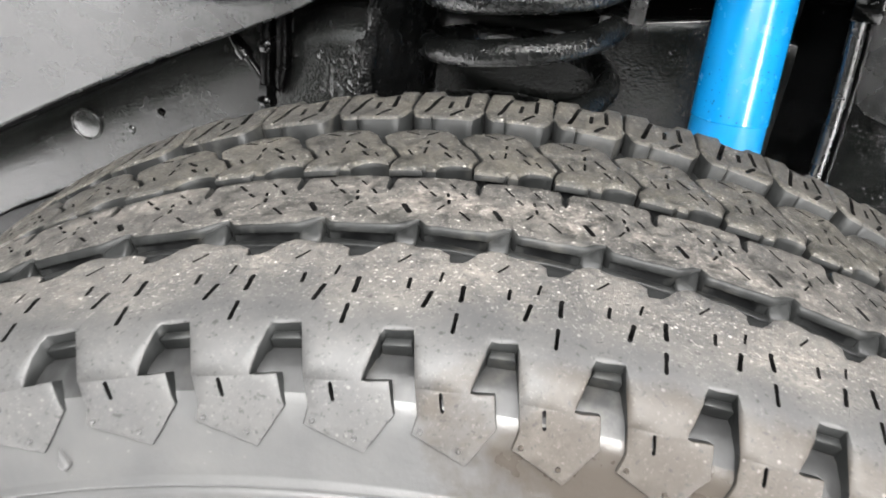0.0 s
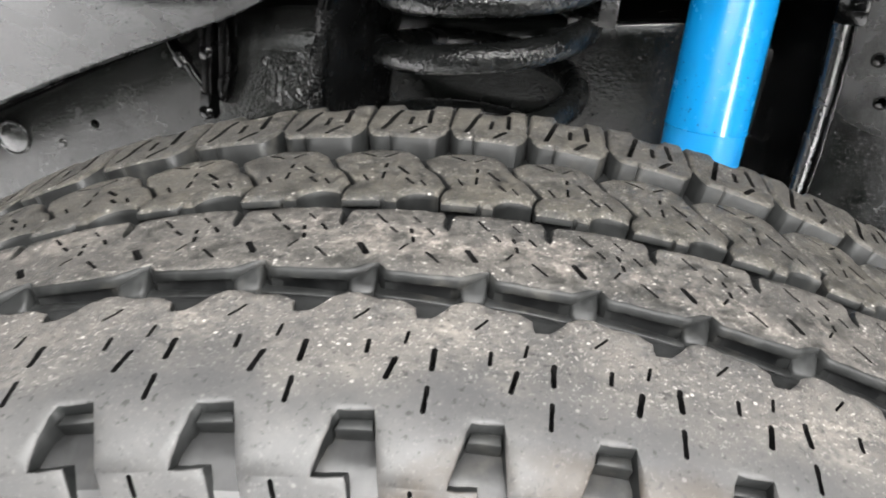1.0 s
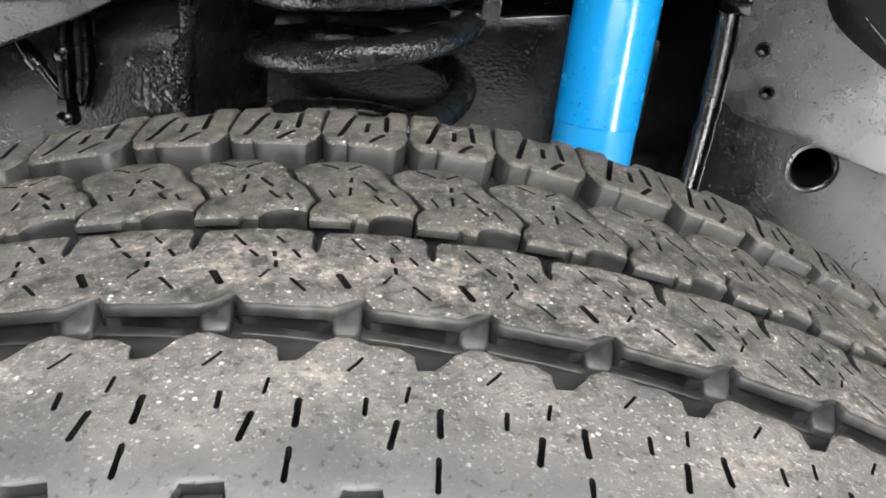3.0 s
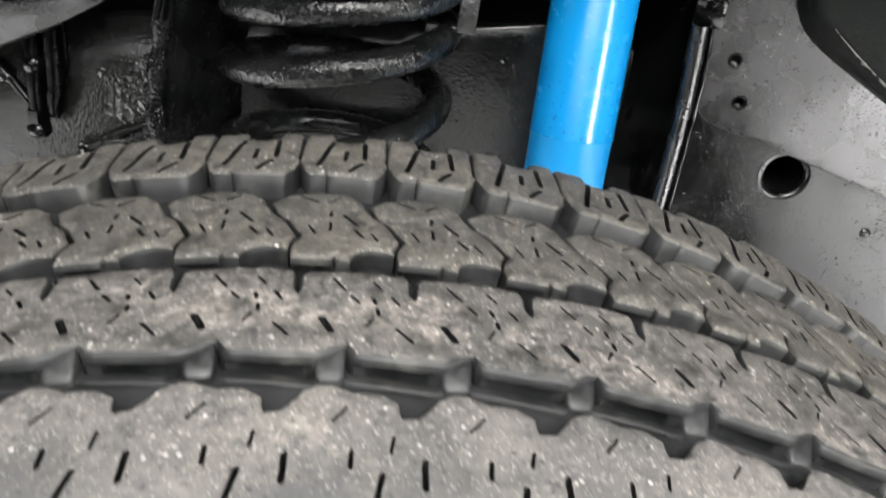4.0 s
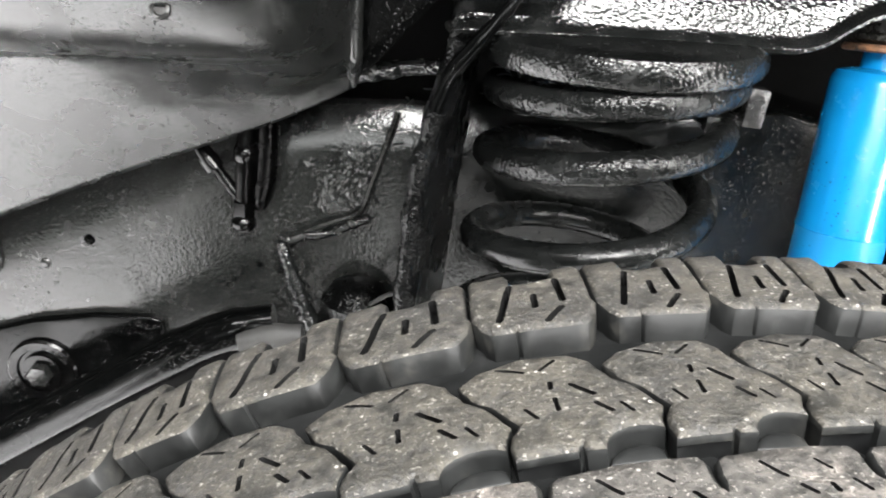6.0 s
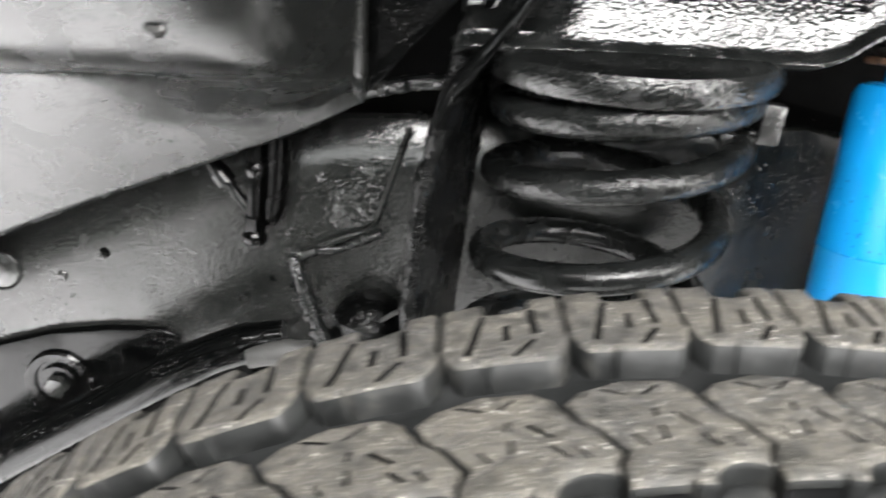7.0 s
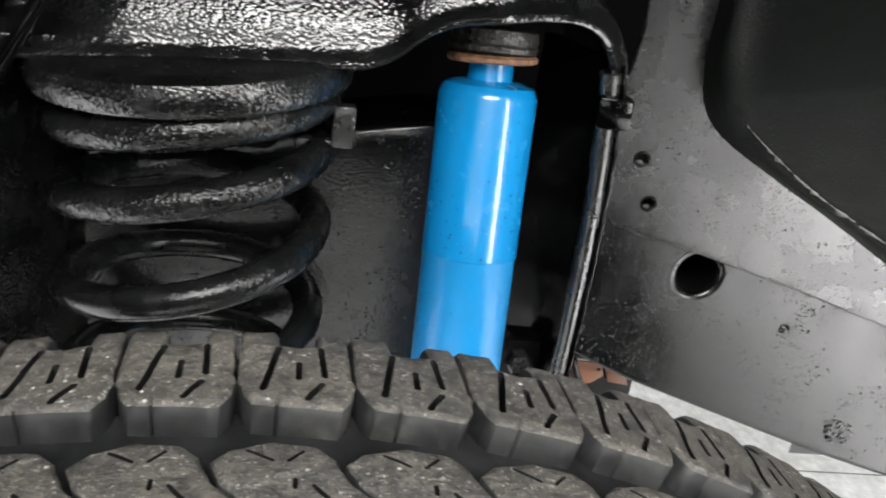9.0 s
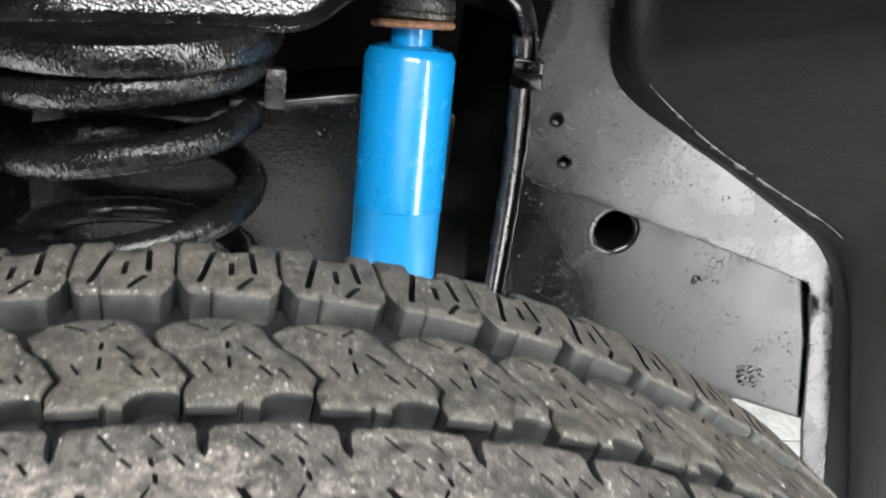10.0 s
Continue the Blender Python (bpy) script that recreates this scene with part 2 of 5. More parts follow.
def metal_paint(name, colour, rough, fleck=0.0, drawn=0.0, gloss=0.5):
    n = Nodes(name)
    if drawn:
        n.bsdf.inputs["Anisotropic"].default_value = drawn
        turn = n.tree.nodes.new("ShaderNodeTangent")
        turn.direction_type, turn.axis = "RADIAL", "Z"
        n.put(n.bsdf.inputs["Tangent"], turn.outputs[0])
    shade = n.mix(n.ramp(n.noise(16, 4), 0.4, 0.75, 0.0, 0.35), colour, tuple(c * 0.82 for c in colour))
    if fleck:
        spots = n.math("MULTIPLY", n.ramp(n.dots(240.0), 0.12, 0.20, 1.0, 0.0), n.ramp(n.noise(40, 3), 0.51, 0.59, 0.0, fleck))
        shade = n.mix(spots, shade, (0.01, 0.02, 0.03))
    return n.done(shade, n.ramp(n.noise(90, 3), 0.3, 0.7, rough - 0.03, rough + 0.07), n.bump(n.noise(260, 2), 0.00006, 0.6), coat=0.0 if drawn else gloss)


def rusty(name):
    n = Nodes(name)
    shade = n.mix(n.ramp(n.noise(160, 5, 0.7), 0.35, 0.68), (0.045, 0.030, 0.022), (0.30, 0.150, 0.075))
    return n.done(shade, 0.62, n.bump(n.noise(420, 4), 0.0005, 0.7), metal=0.2)


# dust is paler on the nearer ribs: some light is put into its tint
RUBBER_OUTER = tread_rubber("dusty_tread_rubber", 0.75, (0.190, 0.175, 0.157), 0.45, 0.0, True)
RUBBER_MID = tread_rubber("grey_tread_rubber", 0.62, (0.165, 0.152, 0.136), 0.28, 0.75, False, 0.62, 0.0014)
RUBBER_INNER = tread_rubber("brown_tread_rubber", 0.72, (0.108, 0.098, 0.078), 0.12, 0.0, False, 0.45, 0.0022)
# block and notch sides: rubber darkened, their shade put into the colour
RUBBER_WALL = wall_rubber("shaded_wall_rubber", (0.0066, 0.0072, 0.0071), 0.50)
RUBBER_NOTCH = wall_rubber("shaded_notch_rubber", (0.0150, 0.0152, 0.0154), 0.40)
# groove floors: near-black, the shade down there put into the colour
RUBBER_DEEP = plain_rubber("shaded_groove_rubber", (0.004, 0.0044, 0.0044), 0.75, 0.0003, 0.15)
RUBBER_SHADE = plain_rubber("shaded_shoulder_rubber", (0.007, 0.0076, 0.0075), 0.46, 0.0002, 0.35)
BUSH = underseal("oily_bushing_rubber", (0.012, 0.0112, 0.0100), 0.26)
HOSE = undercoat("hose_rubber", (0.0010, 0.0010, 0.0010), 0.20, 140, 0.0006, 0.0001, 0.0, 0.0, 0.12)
# recesses under the ribs: the undercut's shade is put into this rubber
RUBBER_RECESS = plain_rubber("shaded_recess_rubber", (0.004, 0.0043, 0.0045), 0.35)
# slits: near-black inside, shade put into the colour
RUBBER_SLIT = plain_rubber("shaded_slit_rubber", (0.002, 0.002, 0.002), 0.75, 0.0002, 0.1)
RUBBER_SIDE = sidewall_rubber("sidewall_rubber")
BLACK_TOWER = underseal("lumpy_black_underseal", (0.0035, 0.0038, 0.0037), 0.18, None, 0.0008, 0.00034, 0.5)
BLACK_HOUSING = underseal("glossy_black_underseal", (0.003, 0.0033, 0.0032), 0.13, None, 0.00044, 0.00022, 0.72)
BLACK_LEG = underseal("dull_lumpy_underseal", (0.0012, 0.0013, 0.0013), 0.18, None, 0.0012, 0.00050, 0.16)
BLACK_INNER = undercoat("inner_black_paint", (0.001, 0.0011, 0.0011), 0.14, 90, 0.0003, 0.00004, 0.0005, 0.0, 0.20)
BLACK_RAIL = undercoat("frame_black_paint", (0.0035, 0.0040, 0.0037), 0.18, 160, 0.00025, 0.0001, 0.0004, 0.0, 0.58, None, True)
BLACK_LINER = undercoat("wheelhouse_black_paint", (0.006, 0.0064, 0.0062), 0.25, 30, 0.0003, 0.00012, 0.0006, 0.01, 0.85)
BLACK_PANEL = undercoat("dusty_black_panel_paint", (0.007, 0.0074, 0.0070), 0.23, 18, 0.0003, 0.00005, 0.00034, 0.02)
BLACK_SPRING = underseal("spring_black_underseal", (0.003, 0.0033, 0.0032), 0.20, 0.738, 0.0008, 0.00036, 0.34)
BLACK_PART = undercoat("oily_black_metal", (0.002, 0.002, 0.002), 0.14, 150, 0.0006, 0.0001, 0.0, 0.0, 0.25)
ARCH = undercoat("matte_black_arch", (0.004, 0.0054, 0.0043), 0.48, 330, 0.0005, 0.0004, 0.0003, 0.0, 0.28)
# near-black for added sheets and hole lining, shade put into the colour
DARK_VOID = undercoat("void_black", (0.002, 0.002, 0.002), 0.8, 50, 0.0005, 0.0001, 0.0, 0.0, 0.1)
BLUE = metal_paint("blue_shock_paint", (0.003, 0.200, 0.485), 0.22, 0.9, gloss=0.4)
BLUE_DULL = metal_paint("dusty_blue_shock_paint", (0.003, 0.192, 0.46), 0.34, 0.5, gloss=0.1)
STEEL_DULL = plain_rubber("grey_rubber_sleeve", (0.022, 0.022, 0.021), 0.6)
RUST = rusty("rusty_steel")
TAB = undercoat("scraped_black_steel", (0.012, 0.012, 0.012), 0.17, 170, 0.0012, 0.0003, 0.0, 0.15)
STEEL = metal_paint("dull_zinc", (0.32, 0.32, 0.31), 0.38)
COPPER = metal_paint("orange_painted_steel", (0.19, 0.078, 0.036), 0.45)
FLOOR = plain_rubber("pale_workshop_floor", (0.70, 0.70, 0.69), 0.55, 0.0003)
CHIP = plain_rubber("chipped_pale_primer", (0.16, 0.155, 0.145), 0.6, 0.0003)
ROOM = plain_rubber("grey_workshop_wall", (0.12, 0.125, 0.12), 0.7, 0.0003)


# ---- building helpers ----
def mesh_of(name, verts, faces, smooth=None, mats=(), slots=None):
    me = bpy.data.meshes.new(name)
    me.from_pydata([tuple(v) for v in verts], [], faces)
    for m in mats:
        me.materials.append(m)
    if slots is not None:
        me.polygons.foreach_set("material_index", slots)
    if smooth is not None:
        me.polygons.foreach_set("use_smooth", smooth if isinstance(smooth, list) else [smooth] * len(faces))
    me.update()
    return me


def fixed(name, bm, material, label="", category="", kind="", parent=None, angle=40):
    """Links a bmesh as one object, smooth but for edges sharper than the angle."""
    bmesh.ops.recalc_face_normals(bm, faces=bm.faces)
    for f in bm.faces:
        f.smooth = True
    for e in bm.edges:
        if len(e.link_faces) == 2 and e.calc_face_angle(0) > radians(angle):
            e.smooth = False
    me = bpy.data.meshes.new(name)
    bm.to_mesh(me)
    bm.free()
    me.materials.append(material)
    ob = new(name, me)
    if parent:
        ob.parent = parent
    return tagged(ob, label, category, "", kind)


def part(name, bm, material, parent, label="", angle=40):
    return fixed(name, bm, material, label, parent=parent, angle=angle)


def base(name, label, category, m=None, group=""):
    ob = new(name)
    ob.empty_display_size = 0.02
    if m is not None:
        ob.matrix_world = m
    return tagged(ob, label, category, group)


def inset(poly, by):
    """The outline drawn in by a small distance (counter-clockwise outlines)."""
    out = []
    for i, p in enumerate(poly):
        a, b = Vector(poly[i - 1]), Vector(poly[(i + 1) % len(poly)])
        p = Vector(p)
        u, v = (p - a).normalized(), (b - p).normalized()
        n = Vector((-u.y, u.x)) + Vector((-v.y, v.x))
        n = n / max(n.length, 0.2)
        cos = max(0.45, n.dot(Vector((-u.y, u.x))))
        out.append(tuple(p + n * min(by / cos, by * 1.8)))
    return out


def ragged(poly, step, amount, seed, still=()):
    """The outline with its long sides divided and worn uneven; points in still, and the sides between them, stay."""
    out = []
    for i, p in enumerate(poly):
        q = poly[(i + 1) % len(poly)]
        fixed_p = any(abs(p[0] - s[0]) + abs(p[1] - s[1]) < 1e-4 for s in still)
        fixed_q = any(abs(q[0] - s[0]) + abs(q[1] - s[1]) < 1e-4 for s in still)
        out.append(p)
        if fixed_p and fixed_q:
            continue
        n = int(math.hypot(q[0] - p[0], q[1] - p[1]) / step)
        for k in range(1, n):
            x, y = p[0] + (q[0] - p[0]) * k / n, p[1] + (q[1] - p[1]) * k / n
            out.append((x + amount * noise.noise(Vector((x * 0.5, y * 0.5, seed))), y + amount * noise.noise(Vector((x * 0.5, y * 0.5, seed + 9)))))
    return out


def area_of(poly):
    return sum(poly[i - 1][0] * p[1] - p[0] * poly[i - 1][1] for i, p in enumerate(poly)) / 2


def inside(poly, x, y):
    hit = False
    for i, (bx, by) in enumerate(poly):
        ax, ay = poly[i - 1]
        if (ay > y) != (by > y) and x < (bx - ax) * (y - ay) / (by - ay) + ax:
            hit = not hit
    return hit


def slot(x0, y0, x1, y1, w):
    """A narrow slit with blunt ends, as an outline."""
    a, b = Vector((x0, y0)), Vector((x1, y1))
    d = (b - a).normalized()
    n = Vector((-d.y, d.x)) * w / 2
    return [tuple(a - n), tuple(b - n), tuple(b + d * w * 0.4), tuple(b + n), tuple(a + n), tuple(a - d * w * 0.4)]


def fill(outline, holes, step=0.0):
    """Triangles inside an outline but outside its holes: points and faces."""
    pts, edges = [], []
    for loop in (outline, *holes):
        k = len(pts)
        pts += [Vector(p) for p in loop]
        edges += [(k + i, k + (i + 1) % len(loop)) for i in range(len(loop))]
    if step:
        xs, ys = [p[0] for p in outline], [p[1] for p in outline]
        rows_ = int((max(ys) - min(ys)) / step) + 1
        for j in range(rows_ + 1):
            for i in range(int((max(xs) - min(xs)) / step) + 2):
                x, y = min(xs) + (i + 0.5 * (j % 2)) * step, min(ys) + j * step
                if inside(outline, x, y) and not any(inside(h, x, y) for h in holes):
                    if min((x - p.x) ** 2 + (y - p.y) ** 2 for p in pts[:len(edges)]) > (0.35 * step) ** 2:
                        pts.append(Vector((x, y)))
    from mathutils.geometry import delaunay_2d_cdt
    verts, _, faces, *_ = delaunay_2d_cdt(pts, edges, [], 1, 1e-5)
    keep = []
    for f in faces:
        cx, cy = sum(verts[i].x for i in f) / len(f), sum(verts[i].y for i in f) / len(f)
        if inside(outline, cx, cy) and not any(inside(h, cx, cy) for h in holes):
            keep.append(list(f))
    return [(v.x, v.y) for v in verts], keep


def block_mesh(name, outline, holes, at, floor, chamfer, deep, mats, step=0.0, open_edges=(), bevel_slot=0, wall_slot=1, split=None):
    """A raised piece: its top with slits, a chamfer, walls down to the floor. at(x, y, h) gives the place; open_edges: sides that butt on the next piece."""
    if area_of(outline) < 0:
        outline = outline[::-1]
    top = inset(outline, chamfer) if chamfer else outline
    if open_edges:
        keep = {i for a, b in open_edges for i in range(len(outline)) if any(abs(outline[i][0] - q[0]) + abs(outline[i][1] - q[1]) < 1e-4 for q in (a, b))}
        top = [outline[i] if i in keep else top[i] for i in range(len(top))]
    flat, faces = fill(top, holes, step)
    verts = [at(x, y, 0.0) for x, y in flat]
    slots, smooth = [0] * len(faces), [True] * len(faces)
    slit = min(2, len(mats) - 1)

    def quad(*q):
        k = len(verts)
        verts.extend(q)
        faces.append(list(range(k, k + len(q))))

    n = len(outline)
    low = outline
    if split:
        amount = [split[3](*p) for p in outline]
        low = [(p[0] + (q[0] - p[0]) * k, p[1] + (q[1] - p[1]) * k) for p, q, k in zip(outline, inset(outline, split[1]), amount)]
    for i in range(n):
        a, b, c, d = top[i], top[(i + 1) % n], outline[(i + 1) % n], outline[i]
        if any((abs(d[0] - p[0]) + abs(d[1] - p[1]) < 1e-4 and abs(c[0] - q[0]) + abs(c[1] - q[1]) < 1e-4) or (abs(d[0] - q[0]) + abs(d[1] - q[1]) < 1e-4 and abs(c[0] - p[0]) + abs(c[1] - p[1]) < 1e-4) for p, q in open_edges):
            continue
        if chamfer:
            quad(at(*d, -chamfer), at(*c, -chamfer), at(*b, 0), at(*a, 0))
            slots.append(bevel_slot), smooth.append(False)
        lo_d, lo_c = floor(*d), floor(*c)
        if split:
            # the lower half of the wall is set back in places, shade in its colour
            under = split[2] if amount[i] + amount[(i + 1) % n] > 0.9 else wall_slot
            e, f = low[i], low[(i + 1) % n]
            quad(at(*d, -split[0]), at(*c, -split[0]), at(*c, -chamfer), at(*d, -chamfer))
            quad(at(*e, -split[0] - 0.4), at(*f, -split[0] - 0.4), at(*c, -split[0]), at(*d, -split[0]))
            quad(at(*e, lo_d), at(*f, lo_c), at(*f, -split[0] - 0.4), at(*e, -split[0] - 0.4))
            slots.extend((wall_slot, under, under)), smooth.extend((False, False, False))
        else:
            quad(at(*d, lo_d), at(*c, lo_c), at(*c, -chamfer), at(*d, -chamfer))
            slots.append(wall_slot), smooth.append(False)
    for h in holes:
        if area_of(h) < 0:
            h = h[::-1]
        for i in range(len(h)):
            a, b = h[i], h[(i + 1) % len(h)]
            quad(at(*a, 0), at(*b, 0), at(*b, -deep), at(*a, -deep))
            slots.append(slit), smooth.append(False)
        k = len(verts)
        verts.extend(at(*p, -deep) for p in h)
        faces.append(list(range(k, k + len(h))))
        slots.append(slit), smooth.append(False)
    me = mesh_of(name, verts, faces, smooth, mats, slots)
    bm = bmesh.new()
    bm.from_mesh(me)
    bmesh.ops.remove_doubles(bm, verts=bm.verts, dist=2e-6)
    for f in bm.faces:
        f.smooth = True
    for e in bm.edges:
        e.smooth = len(e.link_faces) == 2 and e.calc_face_angle(0) < radians(52)
    bm.to_mesh(me)
    bm.free()
    return me


def plate(name, outline, holes, at, thick, material, chamfer=0.0, step=0.0, **tags):
    """A sheet of metal with holes through it; at(x, z, h) gives the place, h is depth behind the front."""
    if area_of(outline) < 0:
        outline = outline[::-1]
    front = inset(outline, chamfer) if chamfer else outline
    bm = bmesh.new()
    flat, faces = fill(front, holes, step)
    f_v = [bm.verts.new(at(x, z, 0.0)) for x, z in flat]
    for f in faces:
        bm.faces.new([f_v[i] for i in f])
    index = {(round(x, 5), round(z, 5)): v for (x, z), v in zip(flat, f_v)}

    def edge_of(loop):
        return [index.get((round(x, 5), round(z, 5))) or min(zip(flat, f_v), key=lambda q: (q[0][0] - x) ** 2 + (q[0][1] - z) ** 2)[1] for x, z in loop]

    def skirt(a, b):
        for i in range(len(a)):
            q = [a[i], a[(i + 1) % len(a)], b[(i + 1) % len(a)], b[i]]
            if len(set(q)) == 4:
                bm.faces.new(q)

    rim = edge_of(front)
    if chamfer:
        for a in (0.35, 0.7, 1.05, 1.3, math.pi / 2):
            depth, out = chamfer * (1 - math.cos(a)), math.sin(a)
            nxt = [bm.verts.new(at(f[0] + (o[0] - f[0]) * out, f[1] + (o[1] - f[1]) * out, depth)) for f, o in zip(front, outline)]
            skirt(rim, nxt)
            rim = nxt
    back = [bm.verts.new(at(x, z, thick)) for x, z in outline]
    skirt(rim, back)
    for h in holes:
        skirt(edge_of(h), [bm.verts.new(at(x, z, thick)) for x, z in h])
    return fixed(name, bm, material, **tags)


def tube(bm, points, radius, sides=12, caps=True):
    """A round bar along points; radius may be one number or one for each point."""
    pts = [Vector(p) for p in points]
    rad = radius if isinstance(radius, (list, tuple)) else [radius] * len(pts)
    rings, ref = [], None
    for i, p in enumerate(pts):
        d = (pts[min(i + 1, len(pts) - 1)] - pts[max(i - 1, 0)]).normalized()
        if ref is None:
            ref = d.orthogonal().normalized()
        ref = (ref - d * ref.dot(d)).normalized()
        side = d.cross(ref)
        rings.append([bm.verts.new(p + (ref * math.cos(2 * math.pi * k / sides) + side * math.sin(2 * math.pi * k / sides)) * rad[i]) for k in range(sides)])
    for a, b in zip(rings, rings[1:]):
        for k in range(sides):
            bm.faces.new((a[k], a[(k + 1) % sides], b[(k + 1) % sides], b[k]))
    if caps:
        bm.faces.new(rings[0][::-1])
        bm.faces.new(rings[-1])
    return bm


def lathe(bm, m, rings, sides=40):
    """A turned shape: rings of (radius, height) about the z axis of m."""
    loops = []
    for r, h in rings:
        loops.append([bm.verts.new(m @ Vector((r * math.cos(2 * math.pi * k / sides), r * math.sin(2 * math.pi * k / sides), h))) for k in range(sides)] if r > 1e-6 else [bm.verts.new(m @ Vector((0, 0, h)))])
    for a, b in zip(loops, loops[1:]):
        for k in range(sides):
            q = [a[k % len(a)], a[(k + 1) % len(a)], b[(k + 1) % len(b)], b[k % len(b)]]
            q = [v for i, v in enumerate(q) if v not in q[:i]]
            if len(q) > 2:
                bm.faces.new(q)
    return bm


def smooth_line(points, per=8):
    """A soft curve through points."""
    p, out = [Vector(q) for q in points], []
    for i in range(len(p) - 1):
        a, b, c, d = p[max(i - 1, 0)], p[i], p[i + 1], p[min(i + 2, len(p) - 1)]
        for k in range(per):
            t = k / per
            out.append(0.5 * ((2 * b) + (c - a) * t + (2 * a - 5 * b + 4 * c - d) * t * t + (3 * b - a - 3 * c + d) * t ** 3))
    out.append(p[-1])
    return out


def box(bm, x0, x1, y0, y1, z0, z1, bevel=0.0):
    made = bmesh.ops.create_cube(bm, size=1, matrix=Matrix.LocRotScale(((x0 + x1) / 2, (y0 + y1) / 2, (z0 + z1) / 2), None, (x1 - x0, y1 - y0, z1 - z0)))
    if bevel:
        edges = {e for v in made["verts"] for e in v.link_edges}
        bmesh.ops.bevel(bm, geom=list(edges), offset=bevel, segments=2, affect="EDGES", profile=0.5)
    return bm


# ---- the setting ----
GROUND = -0.058
bm = bmesh.new()
box(bm, -6, 6, -6, 7, GROUND - 0.1, GROUND)
floor_slab = fixed("floor", bm, FLOOR, "pale smooth workshop floor, brightly lit", "floor", "structure")
for k in range(-5, 6):
    bm = bmesh.new()
    box(bm, -6, 6, 1.15 * k + 0.065, 1.15 * k + 0.068, GROUND - 0.003, GROUND + 0.0006)
    fixed("joint", bm, ROOM, "thin grey joint between floor slabs", parent=floor_slab)
for wall_name, b in (("wall_north", (-6, 6, 7, 7.2, GROUND, 3.4)), ("wall_south", (-6, 6, -6.2, -6, GROUND, 3.4)), ("wall_east", (6, 6.2, -6, 7, GROUND, 3.4)), ("wall_west", (-6.2, -6, -6, 7, GROUND, 3.4))):
    bm = bmesh.new()
    box(bm, *b)
    fixed(wall_name, bm, ROOM, "plain grey workshop wall", "wall", "structure")
bm = bmesh.new()
box(bm, -6, 6, -6, 7, 3.4, 3.5)
fixed("ceiling", bm, ROOM, "plain grey workshop ceiling", "ceiling", "structure")

# ---- tyre ----
TYRE = pose(0.0019, -0.016, 0.3806, 1.31, 0, 4.27)
TYRE_R, PITCHES = 0.4395, 81
PITCH = 360 / PITCHES
SECTION = [(-100, -181), (-108, -165), (-122, -145), (-131, -118), (-134, -90), (-132, -65), (-127, -42), (-121.5, -24), (-117, -13.5), (-111.5, -7), (-104, -3.6), (-95, -2.0), (-80, -1.2), (-50, -0.4), (-16, 0), (20, -0.4), (50, -0.9), (80, -1.7), (95, -2.0), (105.5, -2.8), (112.5, -5.6), (117.2, -13.5), (120.2, -26), (124.3, -45), (128.2, -66), (130, -90), (127, -118), (118, -145), (104, -165), (96, -181)]
LINE = np.array([v[:2] for v in smooth_line([(s / 1000, r / 1000, 0) for s, r in SECTION], 12)])
ALONG = np.concatenate([[0], np.cumsum(np.linalg.norm(np.diff(LINE, axis=0), axis=1))])
ALONG -= np.interp(0.0, LINE[100:260, 0], ALONG[100:260])


def section(l):
    """The place on the tyre's outline, l metres from the middle of the tread, and its outward normal."""
    s, r = np.interp(l, ALONG, LINE[:, 0]), np.interp(l, ALONG, LINE[:, 1])
    ds = np.interp(l + 5e-4, ALONG, LINE[:, 0]) - np.interp(l - 5e-4, ALONG, LINE[:, 0])
    dr = np.interp(l + 5e-4, ALONG, LINE[:, 1]) - np.interp(l - 5e-4, ALONG, LINE[:, 1])
    k = math.hypot(ds, dr) or 1
    return s, r, -dr / k, ds / k


def on_tyre(arc, l, h):
    """arc and l in millimetres round and across the tread, h in metres above it."""
    s, r, ns, nr = section(l / 1000)
    s, r = s + ns * h, TYRE_R + r + nr * h
    a = arc / 1000 / TYRE_R
    return (r * math.sin(a), s, r * math.cos(a))


def tread_floor(arc, l):
    """Depth of the grooves, shallow down the shoulders."""
    return float(np.interp(l, [-160, -146, -131, -124, -104, -60, 60, 104, 124, 131, 146, 160], [-0.0014, -0.0014, -0.0016, -0.0050, -0.0095, -0.0105, -0.0105, -0.0125, -0.0125, -0.0100, -0.0030, -0.0010]))


MM = radians(1) * TYRE_R * 1000  # millimetres of tread in a degree


def outline_mm(points):
    return [(a * MM, l) for a, l in points]


tyre = base("tyre", "dusty black all-terrain tyre with blocky siped tread, standing on the floor", "tyre", TYRE)

# carcass: outside, grooves and inside in one turned mesh
ring, LEVELS = [], []
for l in list(np.arange(-292, -157, 8.0)) + [-160, -158.4, -157.7, -157.0, -156, -154.6, -153.6, -152.5, -149, -146.5, -145, -138, -131, -127, -120, -112, -104, -90, -70, -58, -51, -50.5, -46, -45.5, -40, -20, -3, 3, 20, 40, 56, 72, 90, 104, 112, 120, 127, 131, 138, 145, 146.5, 149] + list(np.arange(156, 292, 8.0)):
    h = tread_floor(0, l) if abs(l) < 147 else 0.0
    if -50.6 < l < -45.4:
        h = -0.0075
    if l < -147:
        h += float(np.interp(l, [-172, -160, -158.4, -157.7, -157.0, -156, -154.6, -147], [0.0022, 0.0010, 0.0010, -0.0014, 0.0008, 0.0008, -0.0006, -0.0014]))
    s, r, ns, nr = section(l / 1000)
    LEVELS.append(l)
    ring.append((s + ns * h, TYRE_R + r + nr * h))
inner = [(s * 0.90, r - 0.016 if abs(s) < 0.11 else r - 0.004) for s, r in ring[::-3]]
ring += inner
TURN_STEPS = 324
verts, faces = [], []
